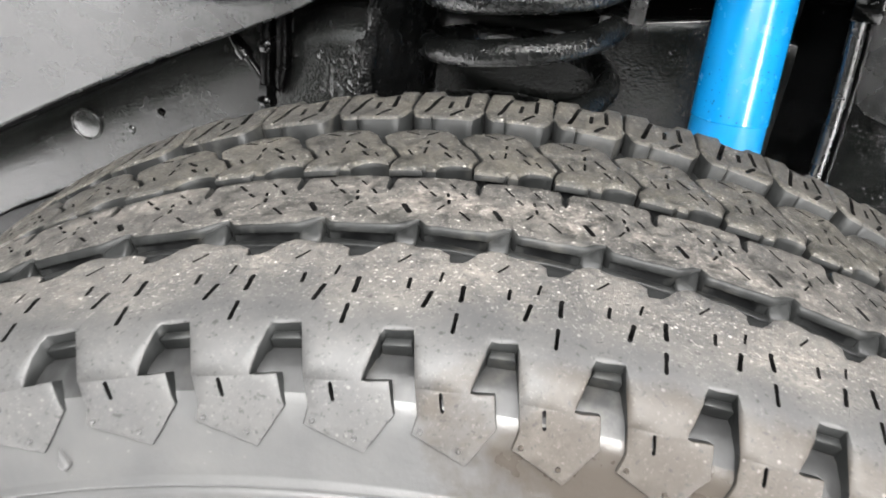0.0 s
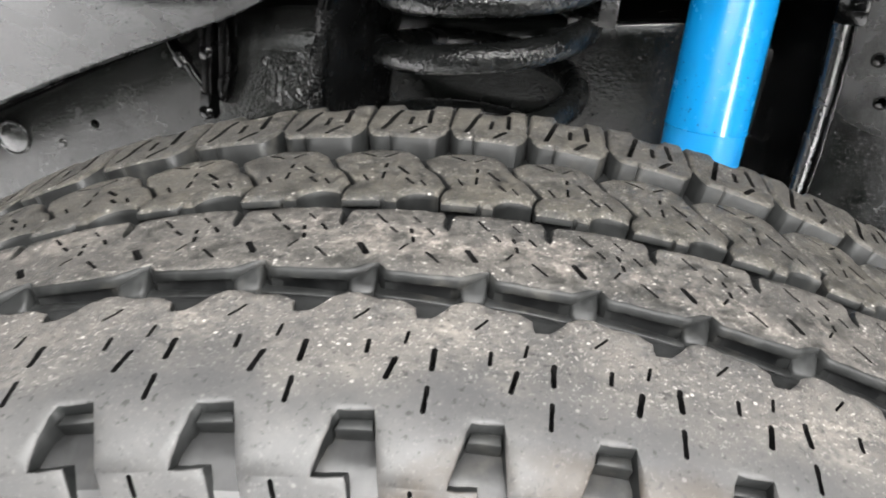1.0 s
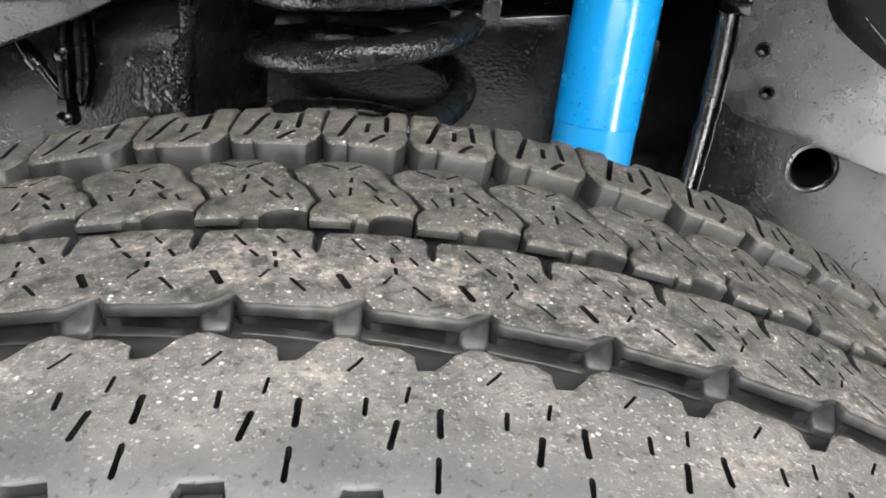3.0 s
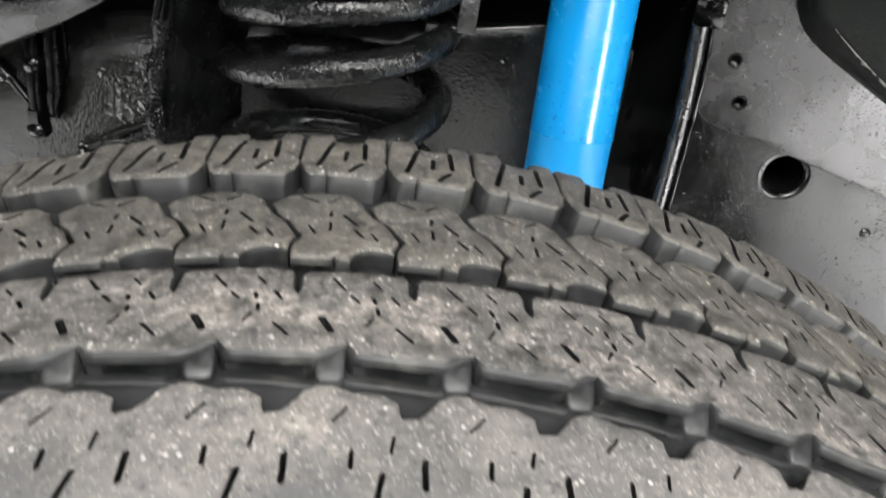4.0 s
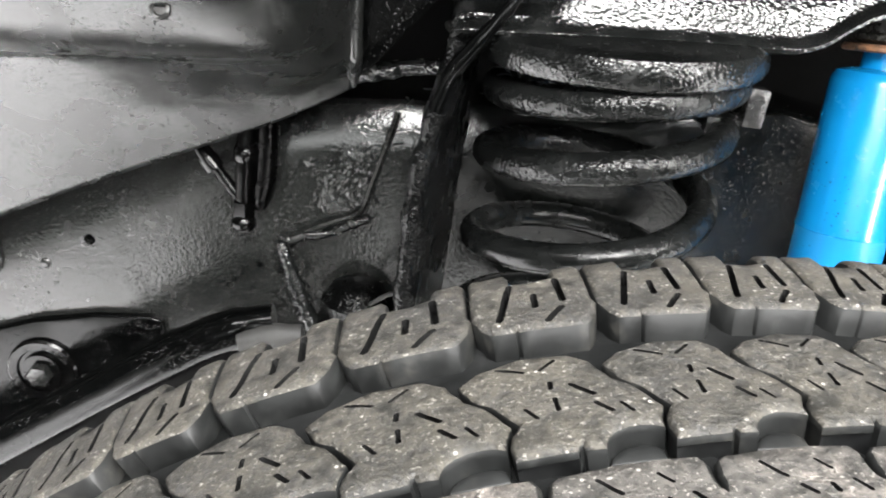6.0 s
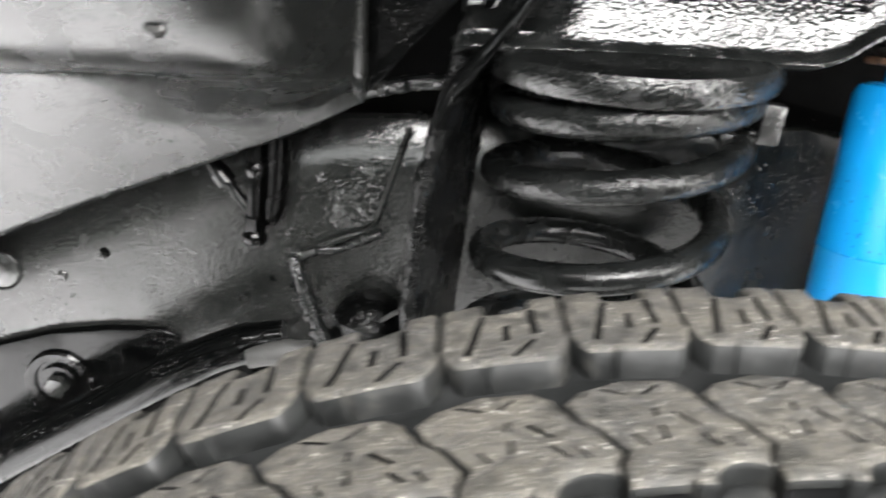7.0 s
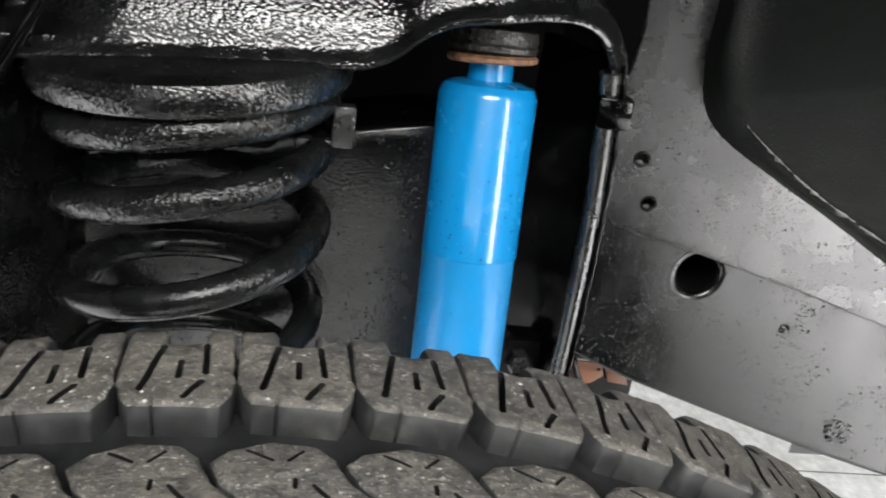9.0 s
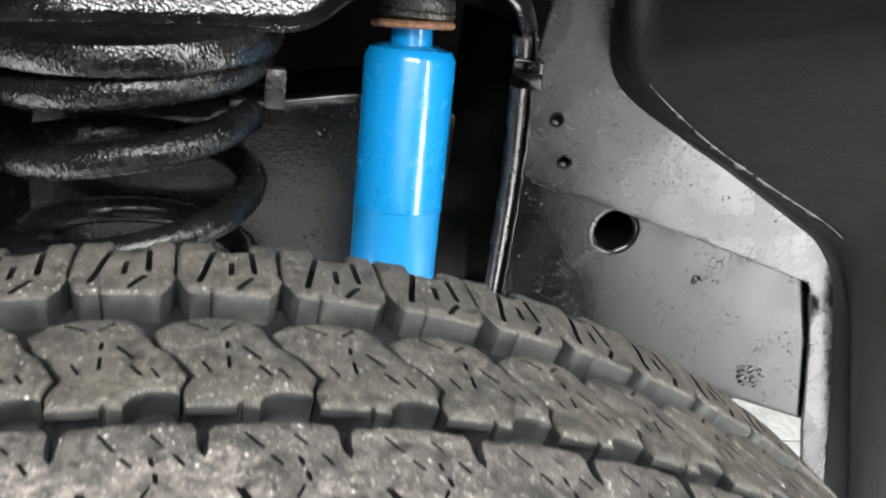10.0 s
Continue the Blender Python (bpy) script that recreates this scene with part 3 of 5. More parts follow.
for k in range(TURN_STEPS):
    a = 2 * math.pi * k / TURN_STEPS
    verts += [(r * math.sin(a), s, r * math.cos(a)) for s, r in ring]
N = len(ring)
for k in range(TURN_STEPS):
    for i in range(N):
        a, b = k * N + i, k * N + (i + 1) % N
        c, d = ((k + 1) % TURN_STEPS) * N + (i + 1) % N, ((k + 1) % TURN_STEPS) * N + i
        faces.append((a, d, c, b))
# groove floors, notches and inside take the rubbers with shade in their colour
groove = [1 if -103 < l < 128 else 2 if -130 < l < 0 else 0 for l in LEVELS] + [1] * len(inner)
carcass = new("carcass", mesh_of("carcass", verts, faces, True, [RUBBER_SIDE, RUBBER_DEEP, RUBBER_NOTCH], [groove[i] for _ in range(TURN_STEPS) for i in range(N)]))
carcass.parent = tyre
tagged(carcass, "smooth black rubber sidewall and groove floors")

P = PITCH
NEAR = [(0, -65.4), (0.62, -57.3), (1.13, -54.6), (1.57, -54.6), (2.32, -57.3), (3.22, -57.3), (3.77, -60), (3.92, -65.4), (P, -65.4), (P - 0.9, -90), (P - 1.25, -102.9), (2.05, -103.4), (1.49, -121), (-0.82, -121.4), (-1.25, -102.9), (-0.9, -90)]
SEAM = ((1.49, -121), (-0.82, -121.4))
LUG = [(1.49, -121), (2.54, -120.4), (2.84, -130.4), (1.63, -143.6), (-0.84, -135.7), (-0.63, -129.3), (-0.82, -121.4)]
NEAR_OPEN = [((0, -65.4), (-0.9, -90)), ((-0.9, -90), (-1.25, -102.9)), ((P, -65.4), (P - 0.9, -90)), ((P - 0.9, -90), (P - 1.25, -102.9)), SEAM]
NEAR_SLITS = [(3.74, -72.0, 3.70, -77.2, 0.8), (2.43, -77.2, 2.46, -82.6, 1.0), (0.36, -79.2, 0.38, -88.0, 1.3), (3.50, -84.1, 3.32, -92.6, 1.3), (0.34, -94.2, 0.34, -102.7, 1.1), (1.70, -68.2, 2.10, -62.7, 0.7)]
LUG_SLITS = [(0.26, -122.4, 0.40, -127.6, 1.0)]
RIB_A = [(2.36, -10), (2.42, -5.0), (2.66, -2.7), (3.9, -1.5), (5.3, -1.2), (6.52, -1.8), (6.70, -5.2), (6.70, -10), (2.40 + P, -16), (2.9 + P, -26), (3.3 + P, -33.5), (4.43 + P, -38.2), (7.75, -43.8), (6.2, -43.4), (4.72, -42.6), (4.55, -41), (4.43, -38.2), (3.3, -33.5), (2.9, -26), (2.40, -16)]
RIB_A_OPEN = [((2.40 + k, -16), (2.9 + k, -26)) for k in (0, P)] + [((2.9 + k, -26), (3.3 + k, -33.5)) for k in (0, P)] + [((3.3 + k, -33.5), (4.43 + k, -38.2)) for k in (0, P)]
RIB_A_SLITS = [(3.38, -26.6, 3.80, -33.2, 1.7), (3.65, -6.2, 4.17, -12.2, 0.9), (5.25, -15.2, 5.33, -18.1, 1.0), (5.42, -21, 5.48, -23.9, 1.0), (4.40, -15.2, 4.72, -18.1, 0.9), (5.95, -14.2, 6.25, -18.2, 0.9), (5.04, -29.7, 5.29, -25.6, 0.7), (6.13, -29.7, 6.73, -35.4, 0.9), (5.2, -6.5, 5.55, -10, 0.7)]
RIB_B = [(0.06, 44), (0.66, 49), (2.1, 52), (3.6, 50.5), (4.15, 46), (4.62, 36.4), (5.20, 31.5), (5.86, 20.8), (5.66, 16), (5.62, 11.8), (5.38, 13.0), (4.95, 13.9), (4.55, 13.7), (4.2, 12.5), (3.95, 10.4), (3.83, 8.0), (3.80, 6.2), (3.26, 6.6), (3.20, 8.8), (3.10, 8.8), (3.04, 6.8), (1.36, 6.5), (1.28, 12), (1.36, 16), (1.67, 20.8), (1.0, 31.3), (0.42, 36.2)]
RIB_B_SLITS = [(1.27, 48.0, 2.1, 43.5, 0.8), (2.59, 43.5, 3.1, 47.6, 0.8), (2.79, 36.6, 2.77, 33.4, 1.0), (2.81, 29.2, 2.83, 23.6, 1.0), (3.35, 34.5, 3.95, 28.6, 1.0), (3.9, 25, 4.3, 20, 1.0), (1.9, 26, 2.2, 21.5, 0.8), (4.6, 23.5, 4.9, 19, 0.8)]
FAR = [(-0.18, 81), (-0.02, 78), (0.10, 73.5), (0.40, 69.8), (1.2, 69), (1.27, 70.4), (1.36, 69), (3.62, 68), (3.80, 70), (4.06, 74), (4.13, 78), (4.25, 81), (4.10, 84.5), (4.12, 100), (4.14, 128), (3.02, 128), (2.95, 101.5), (2.2, 100.3), (1.40, 101), (1.30, 128), (-0.10, 128), (-0.12, 100), (-0.17, 84.5)]
FAR_SLITS = [(1.37, 98.6, 0.76, 75.8, 1.7), (3.02, 99, 3.07, 83.5, 1.6), (2.12, 89.8, 2.08, 81.5, 1.6), (2.97, 79.6, 2.36, 71.8, 1.6)]


def tread_kind(name, shape, slits, mats, open_edges=(), chamfer=0.0006, seed=0.0, bevel_slot=0, wall_slot=1, split=None):
    """One tread block as a mesh shared by all its repeats."""
    edges = [((a[0] * MM, a[1]), (b[0] * MM, b[1])) for a, b in open_edges]
    mm = ragged(outline_mm(shape), 2.6, 0.55, seed, [p for e in edges for p in e])
    holes = [ragged(slot(a * MM, l, b * MM, m, w * 1.25), 2.0, 0.25, seed + 3) for a, l, b, m, w in slits]

    def at(x, y, h):
        turn, wide = 2 * math.pi * x / (P * MM), 0.12 * P * MM / (2 * math.pi)
        rise = 0.00045 * noise.noise(Vector((wide * math.cos(turn), wide * math.sin(turn), y * 0.12 + seed))) if h == 0 else 0
        return on_tyre(x, y, h + rise)

    return block_mesh_mm(name, mm, holes, at, mats, edges, chamfer, bevel_slot, wall_slot, split)


def block_mesh_mm(name, mm, holes, at, mats, edges, chamfer, bevel_slot, wall_slot, split):
    """Tread blocks are drawn in millimetres, so the chamfer is set in both units."""
    c = chamfer * 1000

    def place(x, y, h):
        return at(x, y, h / 1000)

    return block_mesh(name, mm, holes, place, lambda x, y: tread_floor(x, y) * 1000 - 1, c, 5.5, mats, 4.0, edges, bevel_slot, wall_slot, split)


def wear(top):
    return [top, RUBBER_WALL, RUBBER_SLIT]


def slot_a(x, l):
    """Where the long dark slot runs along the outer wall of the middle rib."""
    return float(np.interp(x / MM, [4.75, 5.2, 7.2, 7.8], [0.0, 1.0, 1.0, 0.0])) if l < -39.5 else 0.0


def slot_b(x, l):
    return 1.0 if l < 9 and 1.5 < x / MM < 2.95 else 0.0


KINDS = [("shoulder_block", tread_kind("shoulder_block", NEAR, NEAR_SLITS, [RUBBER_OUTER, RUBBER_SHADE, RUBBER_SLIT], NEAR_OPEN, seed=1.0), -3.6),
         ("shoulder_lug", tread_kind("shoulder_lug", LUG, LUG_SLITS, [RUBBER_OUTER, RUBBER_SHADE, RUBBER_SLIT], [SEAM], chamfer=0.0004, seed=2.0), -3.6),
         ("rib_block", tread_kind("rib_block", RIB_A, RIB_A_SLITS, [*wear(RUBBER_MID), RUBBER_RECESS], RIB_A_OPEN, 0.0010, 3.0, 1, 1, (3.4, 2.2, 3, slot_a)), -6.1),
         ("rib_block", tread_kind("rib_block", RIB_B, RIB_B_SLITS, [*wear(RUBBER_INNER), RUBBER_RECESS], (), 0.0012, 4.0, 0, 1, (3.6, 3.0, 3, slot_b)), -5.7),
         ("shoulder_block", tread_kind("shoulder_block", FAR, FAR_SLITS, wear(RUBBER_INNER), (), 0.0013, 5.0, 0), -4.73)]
STEP = [(2.09, -104.2), (3.16, -103.6), (3.22, -107.2), (1.98, -107.6)]
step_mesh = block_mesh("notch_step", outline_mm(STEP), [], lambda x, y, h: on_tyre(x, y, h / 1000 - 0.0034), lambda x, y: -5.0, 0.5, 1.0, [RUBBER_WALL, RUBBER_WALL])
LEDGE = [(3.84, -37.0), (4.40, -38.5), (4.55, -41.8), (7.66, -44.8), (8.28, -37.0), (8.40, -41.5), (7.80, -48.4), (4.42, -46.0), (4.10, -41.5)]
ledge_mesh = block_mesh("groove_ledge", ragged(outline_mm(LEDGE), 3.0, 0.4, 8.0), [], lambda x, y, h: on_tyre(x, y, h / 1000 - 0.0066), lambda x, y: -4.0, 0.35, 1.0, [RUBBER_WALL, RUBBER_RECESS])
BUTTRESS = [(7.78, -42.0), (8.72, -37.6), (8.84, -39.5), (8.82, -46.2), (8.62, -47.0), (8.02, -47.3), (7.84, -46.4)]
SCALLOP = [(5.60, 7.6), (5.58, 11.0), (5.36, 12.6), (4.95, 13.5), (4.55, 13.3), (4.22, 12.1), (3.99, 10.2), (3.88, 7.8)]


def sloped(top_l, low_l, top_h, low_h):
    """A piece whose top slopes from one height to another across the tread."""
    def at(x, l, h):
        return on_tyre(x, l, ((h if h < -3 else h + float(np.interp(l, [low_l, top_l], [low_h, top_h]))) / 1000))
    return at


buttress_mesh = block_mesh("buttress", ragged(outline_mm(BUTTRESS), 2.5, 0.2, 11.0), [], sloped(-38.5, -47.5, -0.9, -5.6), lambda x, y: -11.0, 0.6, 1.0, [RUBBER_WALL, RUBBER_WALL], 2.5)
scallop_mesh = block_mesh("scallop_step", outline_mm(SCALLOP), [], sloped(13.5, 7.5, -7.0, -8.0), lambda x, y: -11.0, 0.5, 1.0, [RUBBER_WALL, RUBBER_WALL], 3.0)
nub = lathe(bmesh.new(), Matrix.Identity(4), [(0.0009, -0.0006), (0.0008, 0.0010), (0.0004, 0.0015), (0.0, 0.0016)], 8)
nub_mesh = bpy.data.meshes.new("mould_nub")
nub.to_mesh(nub_mesh)
nub.free()
nub_mesh.materials.append(RUBBER_SIDE)
NEAREST = 18  # pitches each way from the top that are pieces of their own
# the pitch is not even round the tyre: degrees by which the pieces stand off an even spacing
SHIFT_AHEAD = [(-78, 0.0), (-50, -5.2), (-34, -5.4), (-27.65, -4.7), (-23.25, -3.15), (-18.95, -1.55), (-14.5, -0.5), (-9.95, -0.05), (-5.15, 0.15), (0, 0.0)]
SHIFT_BEHIND = [(0, 0.0), (3.4, 0.0), (7.8, 0.25), (12.5, 0.65), (17.3, 0.5), (26, 0.2), (40, 0.0)]


def pitch_shift(a, across):
    """a in degrees round the tyre; across in metres: behind the top the outer shoulder lags and the inner one leads."""
    lag = -0.38 * float(np.interp(a, [-3, 3, 30, 45], [0.0, 1.0, 1.0, 0.0])) * float(np.interp(across, [-0.082, -0.060], [1.0, 0.0]))
    if a < 0:
        return float(np.interp(a, *zip(*SHIFT_AHEAD))) + lag
    return float(np.interp(a, *zip(*SHIFT_BEHIND))) * float(np.interp(across, [-0.05, 0.03], [0.0, 1.0])) + lag


def tread_piece(name, me, turn):
    """One piece of the tread at its turn, drawn out or pressed together by the uneven pitch."""
    me = me.copy()
    for v in me.vertices:
        x, y, z = v.co
        d = radians(pitch_shift(turn + math.degrees(math.atan2(x, z)), y))
        v.co = (x * math.cos(d) + z * math.sin(d), y, z * math.cos(d) - x * math.sin(d))
    ob = new(name, me)
    ob.parent = tyre
    ob.matrix_basis = pose(0, 0, 0, 0, turn, 0)


for kind_name, me, phase in KINDS + [("notch_step", step_mesh, -3.6), ("groove_ledge", ledge_mesh, -6.1), ("buttress", buttress_mesh, -6.1), ("scallop_step", scallop_mesh, -5.7)]:
    for k in range(-NEAREST, NEAREST + 1):
        tread_piece(kind_name, me, phase + k * PITCH)
for k in range(-9, 10):
    for a, l in ((-0.44, -134.3), (1.30, -138.7)):
        ob = new("mould_nub", nub_mesh)
        ob.parent = tyre
        s, r, ns, nr = section(l / 1000)
        turn = -3.6 + k * PITCH + a
        ob.matrix_basis = pose(0, 0, 0, 0, turn + pitch_shift(turn, s), 0) @ Matrix.Translation((0, s, TYRE_R + r)) @ Vector((0, 0, 1)).rotation_difference(Vector((0, ns, nr))).to_matrix().to_4x4()
drop = bmesh.new()
lathe(drop, Matrix.Identity(4), [(0.0021, -0.0006), (0.0020, 0.0008), (0.0012, 0.0016), (0.0, 0.0018)], 14)
for v in drop.verts:
    if v.co.y > 0:
        v.co.x *= max(0.05, 1 - v.co.y / 0.0021)
        v.co.y *= 2.6
s_, r_, ns, nr = section(-0.1478)
m = pose(0, 0, 0, 0, -3.6 - 4 * PITCH + 0.75, 0) @ Matrix.Translation((0, s_, TYRE_R + r_)) @ Vector((0, 0, 1)).rotation_difference(Vector((0, ns, nr))).to_matrix().to_4x4()
bmesh.ops.transform(drop, matrix=m, verts=drop.verts)
part("wear_mark", drop, RUBBER_SIDE, tyre, "small moulded drop-shaped wear mark")
rest_v, rest_f, rest_s = [], [], []
for kind_name, me, phase in KINDS:
    flat_v = [v.co.copy() for v in me.vertices]
    flat_f = [(list(p.vertices), p.material_index) for p in me.polygons]
    for k in range(NEAREST + 1, PITCHES - NEAREST):
        m, start = pose(0, 0, 0, 0, phase + k * PITCH, 0), len(rest_v)
        rest_v += [m @ v for v in flat_v]
        rest_f += [[i + start for i in f] for f, _ in flat_f]
        rest_s += [s for _, s in flat_f]
rest = new("lower_tread", mesh_of("lower_tread", rest_v, rest_f, False, [RUBBER_INNER, RUBBER_WALL, RUBBER_SLIT], rest_s))
rest.parent = tyre
tagged(rest, kind="stuff")

# ---- frame rail ----
RAIL_TOP = [(-0.8, 0.45), (-0.62, 0.558), (-0.52, 0.616), (-0.41, 0.678), (-0.34, 0.716), (-0.282, 0.746), (-0.24, 0.759), (-0.19, 0.765), (-0.08, 0.773), (0.01, 0.786), (0.08, 0.799), (0.15, 0.79), (0.2, 0.787), (0.2347, 0.7722), (0.2983, 0.7562), (0.3851, 0.7309), (0.4519, 0.7076), (0.6017, 0.6591), (0.766, 0.6153)]
RAIL_LOW = [(0.766, 0.4622), (0.6017, 0.504), (0.5263, 0.5286), (0.4329, 0.5538), (0.3273, 0.5880), (0.2641, 0.6085), (0.2400, 0.6185), (0.2200, 0.6270), (0.2050, 0.6330), (0.1850, 0.6350), (0.15, 0.62), (0.0, 0.57), (-0.15, 0.54), (-0.205, 0.52), (-0.24, 0.51), (-0.28, 0.5), (-0.36, 0.45), (-0.45, 0.38), (-0.58, 0.29), (-0.8, 0.15)]


def round_hole(x, z, r, n=20):
    return [(x + r * math.cos(2 * math.pi * k / n), z + r * math.sin(2 * math.pi * k / n)) for k in range(n)]


rail = base("frame_rail", "black painted steel frame rail behind the wheel, dusty and speckled", "frame rail", pose(0, 0.42, 0.6))


def rail_at(x, z, h):
    top = float(np.interp(x, [p[0] for p in RAIL_TOP], [p[1] for p in RAIL_TOP]))
    over = max(0.0, float(np.interp(x, [-0.10, 0.0], [0.046, 0.012])) - (top - z))  # the upper edge rolls back
    bend = float(np.interp(x, [-0.10, 0.0], [0.15, 0.05]))
    return (x, 0.416 + h - 0.42 + over * over / bend - 0.02 * max(0, x - 0.22), z - 0.6)


plate("rail_web", RAIL_TOP + RAIL_LOW, [round_hole(0.295, 0.7045, 0.0206, 32), round_hole(-0.416, 0.625, 0.0045, 12)], rail_at, 0.075, BLACK_RAIL, 0.004, 0.010, parent=rail)

# ---- left wheelhouse panel: slopes up and out over the wheel ----
def sheet(name, rows, thick, material, label="", category="", kind="", parent=None, per=6):
    """A curved panel through rows of points."""
    grid = [smooth_line(r, per) for r in rows]
    cols = [smooth_line([g[i] for g in grid], per) for i in range(len(grid[0]))]
    bm = bmesh.new()
    v = [[bm.verts.new(p) for p in c] for c in cols]
    for i in range(len(v) - 1):
        for j in range(len(v[0]) - 1):
            bm.faces.new((v[i][j], v[i + 1][j], v[i + 1][j + 1], v[i][j + 1]))
    ob = fixed(name, bm, material, label, category, kind, parent, 60)
    mod = ob.modifiers.new("thickness", "SOLIDIFY")
    mod.thickness, mod.offset = thick, 0
    return ob


wheelhouse = base("wheelhouse_panel", "smooth black painted inner wheelhouse panel with a crease", "body panel", pose(-0.38, 0.33, 0.78))
OFF = Vector((0.38, -0.33, -0.78))
left_rows = [[(-0.80, 0.36, 0.46), (-0.53, 0.36, 0.619), (-0.40, 0.36, 0.691), (-0.27, 0.36, 0.757), (-0.221, 0.357, 0.788)],
             [(-0.76, 0.34, 0.60), (-0.50, 0.340, 0.700), (-0.392, 0.335, 0.745), (-0.268, 0.34, 0.782), (-0.222, 0.349, 0.802)],
             [(-0.70, 0.315, 0.74), (-0.456, 0.31, 0.778), (-0.378, 0.302, 0.793), (-0.262, 0.302, 0.806), (-0.220, 0.333, 0.810)],
             [(-0.70, 0.300, 0.752), (-0.455, 0.295, 0.789), (-0.377, 0.288, 0.800), (-0.262, 0.290, 0.813), (-0.220, 0.331, 0.817)],
             [(-0.68, 0.235, 0.80), (-0.44, 0.235, 0.822), (-0.36, 0.235, 0.830), (-0.262, 0.24, 0.842), (-0.222, 0.322, 0.846)],
             [(-0.66, 0.17, 0.93), (-0.43, 0.17, 0.945), (-0.35, 0.17, 0.95), (-0.262, 0.18, 0.955), (-0.225, 0.29, 0.955)],
             [(-0.66, 0.12, 1.1), (-0.43, 0.12, 1.1), (-0.35, 0.12, 1.1), (-0.262, 0.13, 1.1), (-0.225, 0.25, 1.1)]]
sheet("panel", [[Vector(p) + OFF for p in r] for r in left_rows], 0.003, BLACK_PANEL, parent=wheelhouse)

# ---- right wheelhouse panel ----
rear = base("rear_wheelhouse_panel", "black painted wheelhouse panel with two rivet holes and a folded lip", "body panel", pose(0.3, 0.36, 0.78))
OFF_R = Vector((-0.3, -0.36, -0.78))


def rear_at(x, z, h):
    past = (x - 0.2545) * 0.668 - (z - 0.742) * 0.744  # the sheet is creased: it turns outward on both sides
    y = 0.381 + 0.08 * (0.80 - z) + (0.05 * past if past > 0 else -0.02 * past)
    return (x - 0.3, min(y, 0.4045) + h - 0.36, z - 0.78)


REAR = [(0.1946, 0.8379), (0.1967, 0.802), (0.1988, 0.7683), (0.2034, 0.7558), (0.2123, 0.7489), (0.2332, 0.7427), (0.251, 0.7397), (0.3535, 0.7107), (0.4672, 0.6747), (0.4722, 0.6694), (0.491, 0.612), (0.512, 0.525), (0.55, 0.4), (0.585, 0.4), (0.545, 0.505), (0.527, 0.6), (0.5, 0.6732), (0.4703, 0.7091), (0.4319, 0.7332), (0.3632, 0.7715), (0.3131, 0.7969), (0.2808, 0.8151), (0.2617, 0.8282), (0.2519, 0.842), (0.2465, 0.8648), (0.2446, 0.8996), (0.244, 1.0), (0.19, 1.0), (0.1998, 0.8801)]
plate("liner_plate", REAR, [round_hole(0.2193, 0.7987, 0.0042, 12), round_hole(0.2315, 0.7676, 0.0042, 12)], rear_at, 0.003, BLACK_LINER, 0.0015, 0.009, parent=rear)
lip_rows = [[(0.24, 0.3665, 1.0), (0.2428, 0.3771, 0.8991), (0.2453, 0.3795, 0.8611), (0.2608, 0.3815, 0.8271), (0.3092, 0.3828, 0.7974), (0.3599, 0.3872, 0.7711), (0.4318, 0.3943, 0.7312), (0.4656, 0.3981, 0.7089), (0.4953, 0.404, 0.6666), (0.5190, 0.406, 0.5979), (0.5700, 0.406, 0.4013)],
            [(0.245, 0.3605, 1.0), (0.2468, 0.363, 0.8991), (0.2493, 0.3675, 0.8611), (0.2628, 0.369, 0.8321), (0.3132, 0.3765, 0.8004), (0.3659, 0.3812, 0.7741), (0.4378, 0.3883, 0.7352), (0.4746, 0.3921, 0.7099), (0.5053, 0.396, 0.6666), (0.5338, 0.397, 0.5979), (0.5907, 0.396, 0.4013)],
            [(0.250, 0.360, 1.0), (0.247, 0.358, 0.90), (0.252, 0.355, 0.862), (0.264, 0.352, 0.842), (0.322, 0.358, 0.802), (0.380, 0.362, 0.772), (0.450, 0.366, 0.738), (0.492, 0.370, 0.705), (0.524, 0.376, 0.62), (0.560, 0.378, 0.52), (0.61, 0.378, 0.40)],
            [(0.275, 0.340, 1.0), (0.275, 0.338, 0.91), (0.28, 0.33, 0.875), (0.292, 0.325, 0.855), (0.345, 0.325, 0.82), (0.405, 0.325, 0.787), (0.475, 0.325, 0.752), (0.530, 0.325, 0.71), (0.600, 0.330, 0.62), (0.68, 0.330, 0.52), (0.76, 0.330, 0.40)],
            [(0.36, 0.22, 1.0), (0.36, 0.22, 0.95), (0.37, 0.21, 0.93), (0.38, 0.20, 0.91), (0.42, 0.20, 0.88), (0.47, 0.20, 0.84), (0.53, 0.20, 0.79), (0.60, 0.20, 0.72), (0.76, 0.20, 0.62), (0.92, 0.20, 0.52), (1.05, 0.20, 0.40)],
            [(0.40, 0.0, 1.03), (0.40, 0.0, 1.0), (0.41, 0.0, 0.97), (0.42, 0.0, 0.95), (0.46, 0.0, 0.91), (0.51, 0.0, 0.86), (0.57, 0.0, 0.80), (0.72, 0.0, 0.72), (0.92, 0.0, 0.62), (1.12, 0.0, 0.52), (1.30, 0.0, 0.40)]]
sheet("arch", [[Vector(p) + OFF_R for p in r] for r in lip_rows], 0.003, ARCH, parent=rear, per=5)

# ---- added black sheets that close the place behind and stand for its dark ----
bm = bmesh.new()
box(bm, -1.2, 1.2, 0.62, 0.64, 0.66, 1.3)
# lower sheet, added to keep the bright rear floor out of the panel's reflection
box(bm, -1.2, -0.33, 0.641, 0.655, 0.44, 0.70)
fixed("wall_inner", bm, DARK_VOID, "black sheets added behind the frame to stand for the dark there", "wall", "structure")
# unseen slab, added overhead to keep lamp light off the inner panels
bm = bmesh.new()
